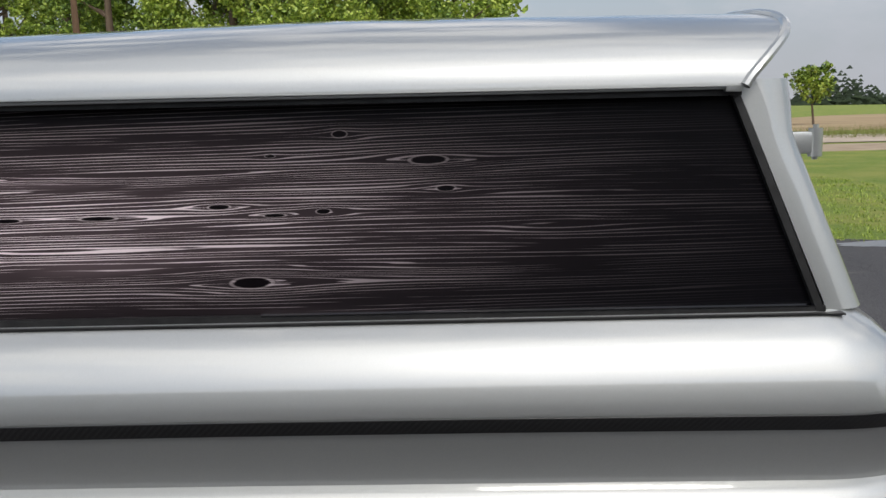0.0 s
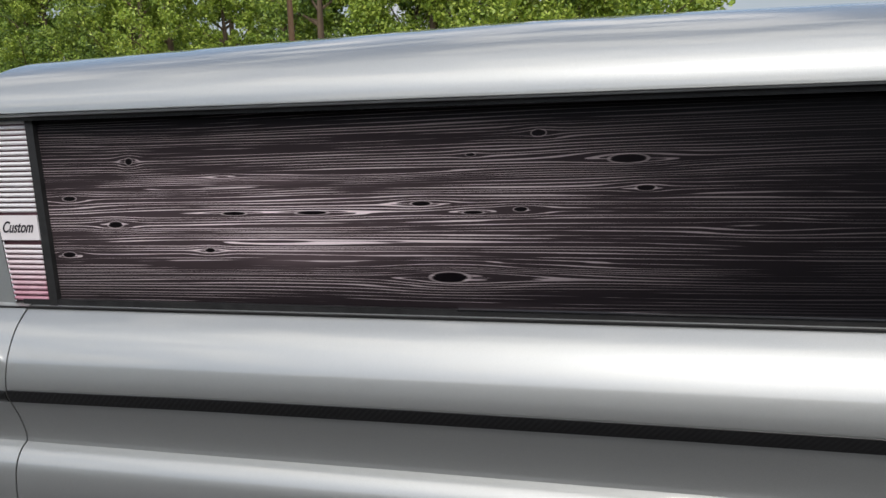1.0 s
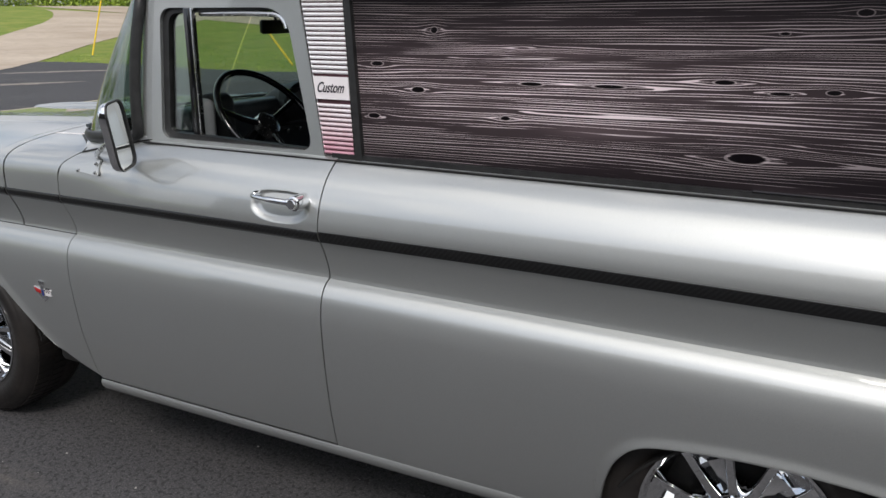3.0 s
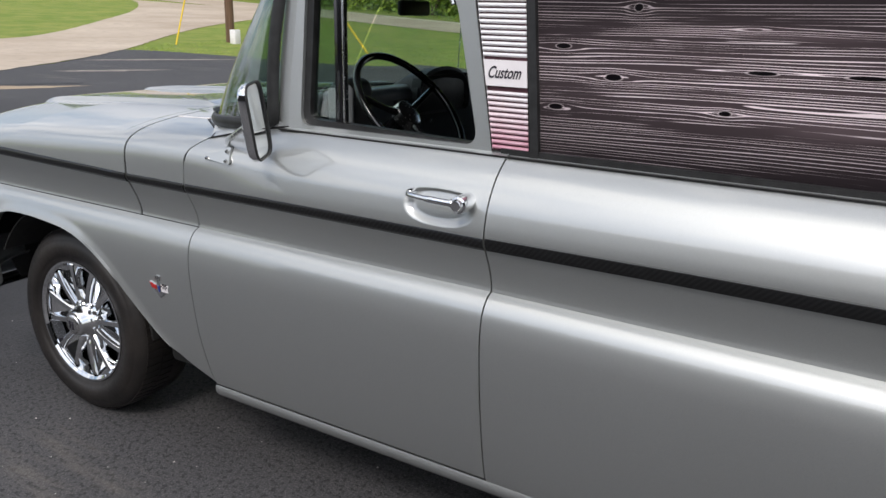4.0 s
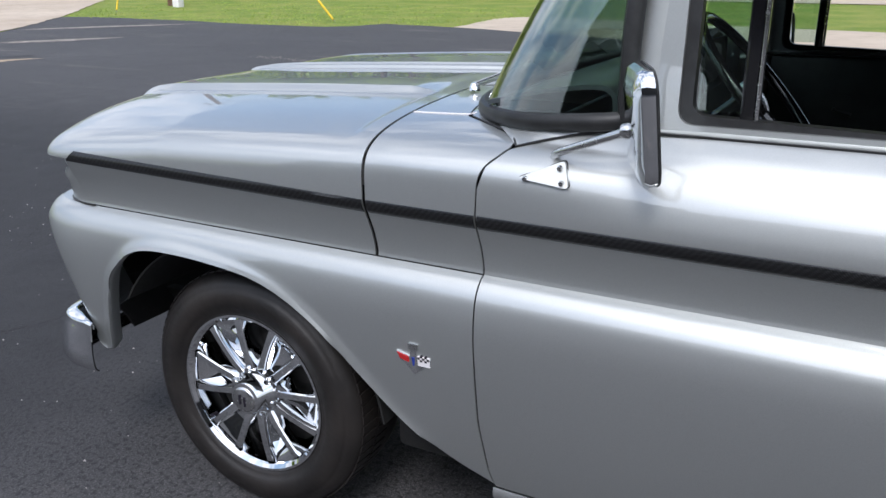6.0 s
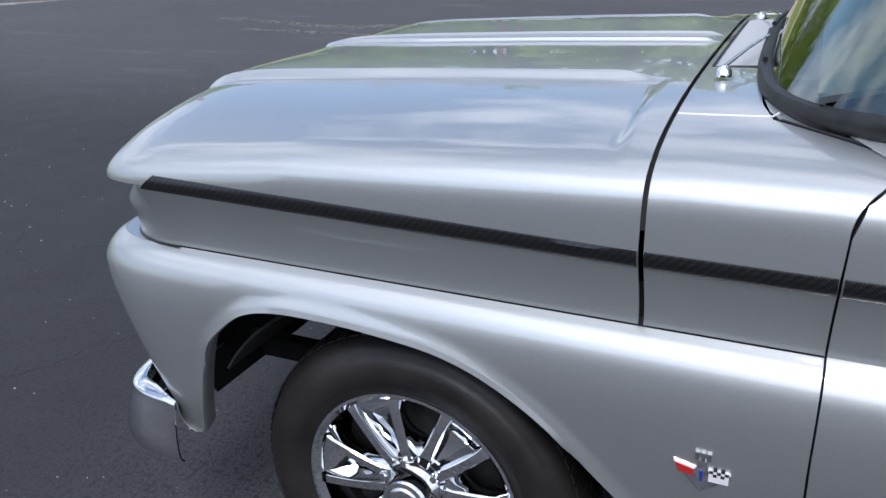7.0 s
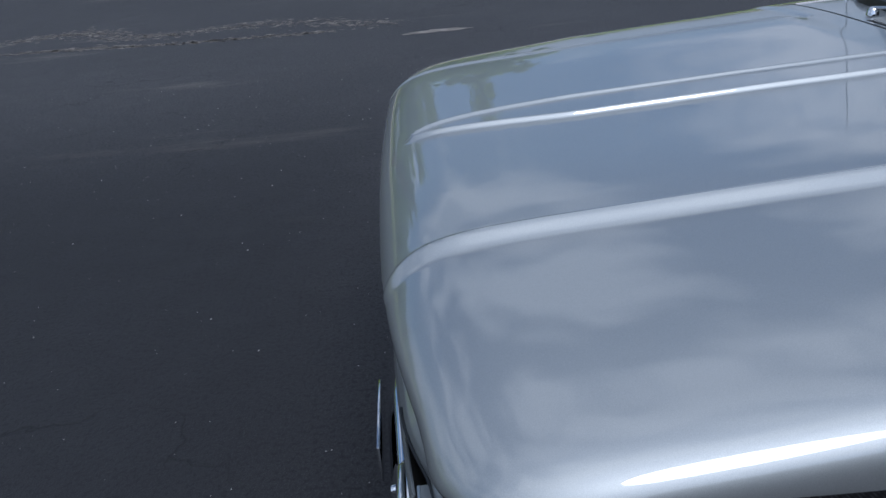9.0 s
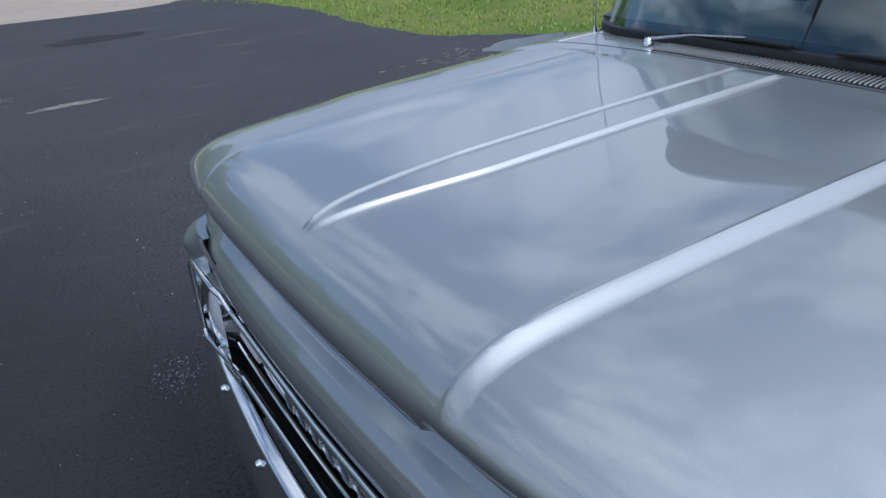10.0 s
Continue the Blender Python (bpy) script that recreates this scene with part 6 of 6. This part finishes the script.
# ---- trees ----
def tree(x, y, h, spread, seed, leaves=3200, size=0.16, bare=0.2):
    """A tapered trunk, limbs that fork, and a crown of many small leaf clumps."""
    rnd = random.Random(seed)
    t = thing("tree", (x, y, rise(x, y)), "tall leafy green tree with uneven crown", "tree", "trees behind the lot")
    stems, tips = [], []
    lean = Vector((rnd.uniform(-.05, .05), rnd.uniform(-.05, .05), 1))
    trunk = [Vector((x, y, rise(x, y) - .05)) + lean * (h * .75 * s) + Vector((rnd.uniform(-.1, .1), rnd.uniform(-.1, .1), 0)) * (s > 0) for s in (0, .2, .4, .6, .8, 1.0)]
    stems.append(tube(trunk, [h * .022, h * .018, h * .015, h * .012, h * .008, h * .004], 8))
    for i in range(15):
        s = rnd.uniform(bare + .1, 1.0)
        k = min(int(s * 5), 4)
        p = trunk[k].lerp(trunk[k + 1], s * 5 - k)
        a, l = rnd.uniform(0, 6.283), spread * rnd.uniform(.5, 1.05) * (1.15 - .55 * s)
        mid = p + Vector((math.cos(a) * l * .5, math.sin(a) * l * .5, l * rnd.uniform(.15, .5)))
        end = p + Vector((math.cos(a) * l, math.sin(a) * l, l * rnd.uniform(.3, .9)))
        stems.append(tube([p, mid, end], [h * .007, h * .004, h * .0015], 5))
        tips += [(end, l * .40), (mid, l * .34), (mid.lerp(end, .5) + Vector((rnd.uniform(-.5, .5), rnd.uniform(-.5, .5), rnd.uniform(-.2, .6))), l * .36)]
    tips.append((trunk[-1], spread * .35))
    for p, r in list(tips):
        for _ in range(2):
            d = Vector((rnd.gauss(0, 1), rnd.gauss(0, 1), rnd.gauss(0, .8))).normalized() * r * rnd.uniform(.7, 1.2)
            tips.append((p + d, r * rnd.uniform(.25, .5)))
    finish("trunk", *join(*stems), BARK, t, "", 60)
    g = np.random.default_rng(seed)
    cs, rs = np.array([tuple(c) for c, _ in tips]), np.array([r for _, r in tips])
    pick = g.integers(0, len(tips), leaves)
    d = g.normal(0, 1, (leaves, 3)) * (1, 1, .75)
    d /= np.linalg.norm(d, axis=1)[:, None]
    p = cs[pick] + d * (rs[pick] * g.random(leaves) ** .4)[:, None]
    n = g.normal(0, 1, (leaves, 3)) * (1, 1, .8) + (0, 0, .6)
    n /= np.linalg.norm(n, axis=1)[:, None]
    u = np.cross(n, g.normal(0, 1, (leaves, 3)))
    u /= np.linalg.norm(u, axis=1)[:, None]
    w = np.cross(n, u)
    sz = (size * g.uniform(.5, 1.4, leaves))[:, None]
    v = np.stack([p - u * sz, p + w * sz * .55, p + u * sz, p - w * sz * .55], axis=1).reshape(-1, 3).tolist()
    f = np.arange(leaves * 4).reshape(-1, 4).tolist()
    me = bpy.data.meshes.new("crown")
    me.from_pydata(v, [], f)
    me.materials.append(LEAF)
    ob = new("crown", me)
    ob.parent = t
    ob.matrix_parent_inverse = PLACED[t.name].inverted()
    return t


tr = random.Random(21)
ROW = spline([(3.5, 50), (-12, 54.5), (-36, 63), (-54, 70), (-72, 79), (-98, 90), (-130, 100), (-160, 92)], 40)


def along(t, back=0.0):
    p = ROW[int(t * (len(ROW) - 1))]
    return p[0] + back * .25, p[1] + back


for i in range(19):
    x, y = along(.02 + i * .030 + tr.uniform(-.006, .006), tr.uniform(0, 4))
    tree(x, y, tr.uniform(16, 21), tr.uniform(4.6, 6.0), 100 + i, 24000, .135, .10)
for i in range(9):
    x, y = along(.57 + i * .05, tr.uniform(0, 6))
    tree(x, y, tr.uniform(17, 23), tr.uniform(6.0, 7.5), 130 + i, 14000, .27, .05)
for i in range(10):
    x, y = along(.03 + i * .075, 11 + tr.uniform(-2, 3))
    tree(x, y, tr.uniform(18, 24), 6.6, 140 + i, 14000, .25, .06)
for i in range(8):
    tree(-90 + tr.uniform(-5, 5), -26 + i * 9 + tr.uniform(-2, 2), tr.uniform(11, 15), 5.2, 160 + i, 2600, .36)
tree(33.5, 66, 5.4, 2.0, 190, 3400, .16, .35)

# low brush under the trees
bv, bf = [], []
for _ in range(44000):
    t = tr.random()
    x, y = along(t, 3 + tr.gauss(0, 1.8))
    x += tr.gauss(0, .6)
    z = rise(x, y) + abs(tr.gauss(0, 1.9 + 0.8 * float(ease((t - .3) / .2))))
    n = Vector((tr.gauss(0, 1), tr.gauss(0, 1), tr.gauss(0, 1))).normalized()
    u = n.orthogonal().normalized() * .25
    w = n.cross(u) * .6
    b, p = len(bv), Vector((x, y, z))
    bv += [tuple(p - u), tuple(p + w), tuple(p + u), tuple(p - w)]
    bf.append((b, b + 1, b + 2, b + 3))
me = bpy.data.meshes.new("brush")
me.from_pydata(bv, [], bf)
me.materials.append(LEAF)
tagged(new("brush", me), "low green brush under the trees", "bushes", kind="stuff")

# far woods on the horizon
bv, bf = [], []
for _ in range(9000):
    x = tr.uniform(60, 420)
    y = 300 + tr.uniform(-8, 8) + .15 * x
    z = abs(tr.gauss(0, 1)) * (2.2 + 1.8 * math.sin(x * .13) + 1.3 * math.sin(x * .041 + 1))
    s = tr.uniform(.7, 1.6)
    b = len(bv)
    bv += [(x - s, y, z), (x, y + s, z + s * .3), (x + s, y, z + .1), (x, y - .3, z + s)]
    bf += [(b, b + 1, b + 3), (b + 1, b + 2, b + 3), (b, b + 2, b + 3)]
me = bpy.data.meshes.new("far_woods")
me.from_pydata(bv, [], bf)
me.materials.append(speckled("far_foliage", (0.035, 0.055, 0.035), (0.06, 0.085, 0.05), .2, .9))
tagged(new("far_woods", me), "dark line of far woods on the horizon", "woods", kind="stuff")

# utility pole with its box, wires and yellow guy markers
pole = thing("utility_pole", (-26.9, 26.5, 0), "brown wooden utility pole standing in the grass", "pole")
finish("shaft", *tube([(-26.9, 26.5, -.05), (-26.9, 26.5, 4), (-26.9, 26.5, 9.6)], [.205, .19, .15], 14), POLE_WOOD, pole)
finish("crossarm", *box((-28.0, 26.44, 8.9), (-25.8, 26.56, 9.02), .01), POLE_WOOD, pole)
finish("meter_box", *box((-25.95, 25.55, rise(-26, 25.5) - .03), (-25.6, 25.9, .66), .03), WHITE_METAL, pole, "small pale box at the foot")
pole2 = thing("utility_pole", (-14.8, 40.0, 0), "brown wooden utility pole before the trees", "pole")
finish("shaft", *tube([(-14.8, 40.0, -.05), (-14.8, 40.0, 5), (-14.8, 40.0, 10.4)], [.19, .17, .13], 14), POLE_WOOD, pole2)
finish("crossarm", *box((-15.9, 39.94, 9.4), (-13.7, 40.06, 9.52), .01), POLE_WOOD, pole2)
for a, b in (((-24.6, 21.3, 0), (-26.8, 26.2, 8.8)), ((-13.4, 19.7, 0), (-26.7, 26.4, 8.8))):
    A, B = Vector(a), Vector(b)
    guy = thing("guy_wire", a, "steel guy wire with a yellow plastic marker", "guy wire", "guy wires of the pole")
    finish("wire", *tube([A, B], .006, 5), STEEL_WIRE, guy)
    finish("marker", *tube([A + (B - A).normalized() * .15, A + (B - A).normalized() * 2.6], .035, 8), YELLOW, guy, "yellow plastic marker")
for dz, dx in ((0, 0), (.5, .4)):
    span = [(-14.8 + 140 * s, 40 + 25 * s, 9.5 + dz - 5.0 * s * (1 - s)) for s in np.linspace(0, 1, 30)]
    wire = thing("power_line", span[0], "thin dark overhead power line", "cable", "overhead lines")
    finish("cable", *tube(span, .016, 5), INK, wire)
    span = [(-26.9 + 12.1 * s, 26.5 + 13.5 * s, 9.0 + dz * (1 + s) + .4 * s - 1.2 * s * (1 - s)) for s in np.linspace(0, 1, 12)]
    finish("cable", *tube(span, .014, 5), INK, wire)

# white car far off on the track
car = thing("car", (59.5, 95.5, 0.01), "small white car far off beside the field", "car")
_cp = [(0, .35), (.05, .70), (.9, .85), (1.5, 1.35), (3.0, 1.38), (3.9, .95), (4.3, .85), (4.35, .4)]
finish("body", *sheet(np.array([[(57.3 + x, y, z) for x, z in _cp] for y in (94.6, 95.0, 96.0, 96.4)]), 0.05), WHITE_METAL, car)
finish("windows", *box((58.9, 94.55, .95), (60.3, 94.6, 1.28), .01), GLOSS_BLACK, car)
for x in (58.2, 60.8):
    finish("wheel", *lathe([(0, -.02), (.3, -.02), (.33, .05), (.33, .2), (0, .2)], (x, 94.55, .33), "y", 16), TYRE, car)
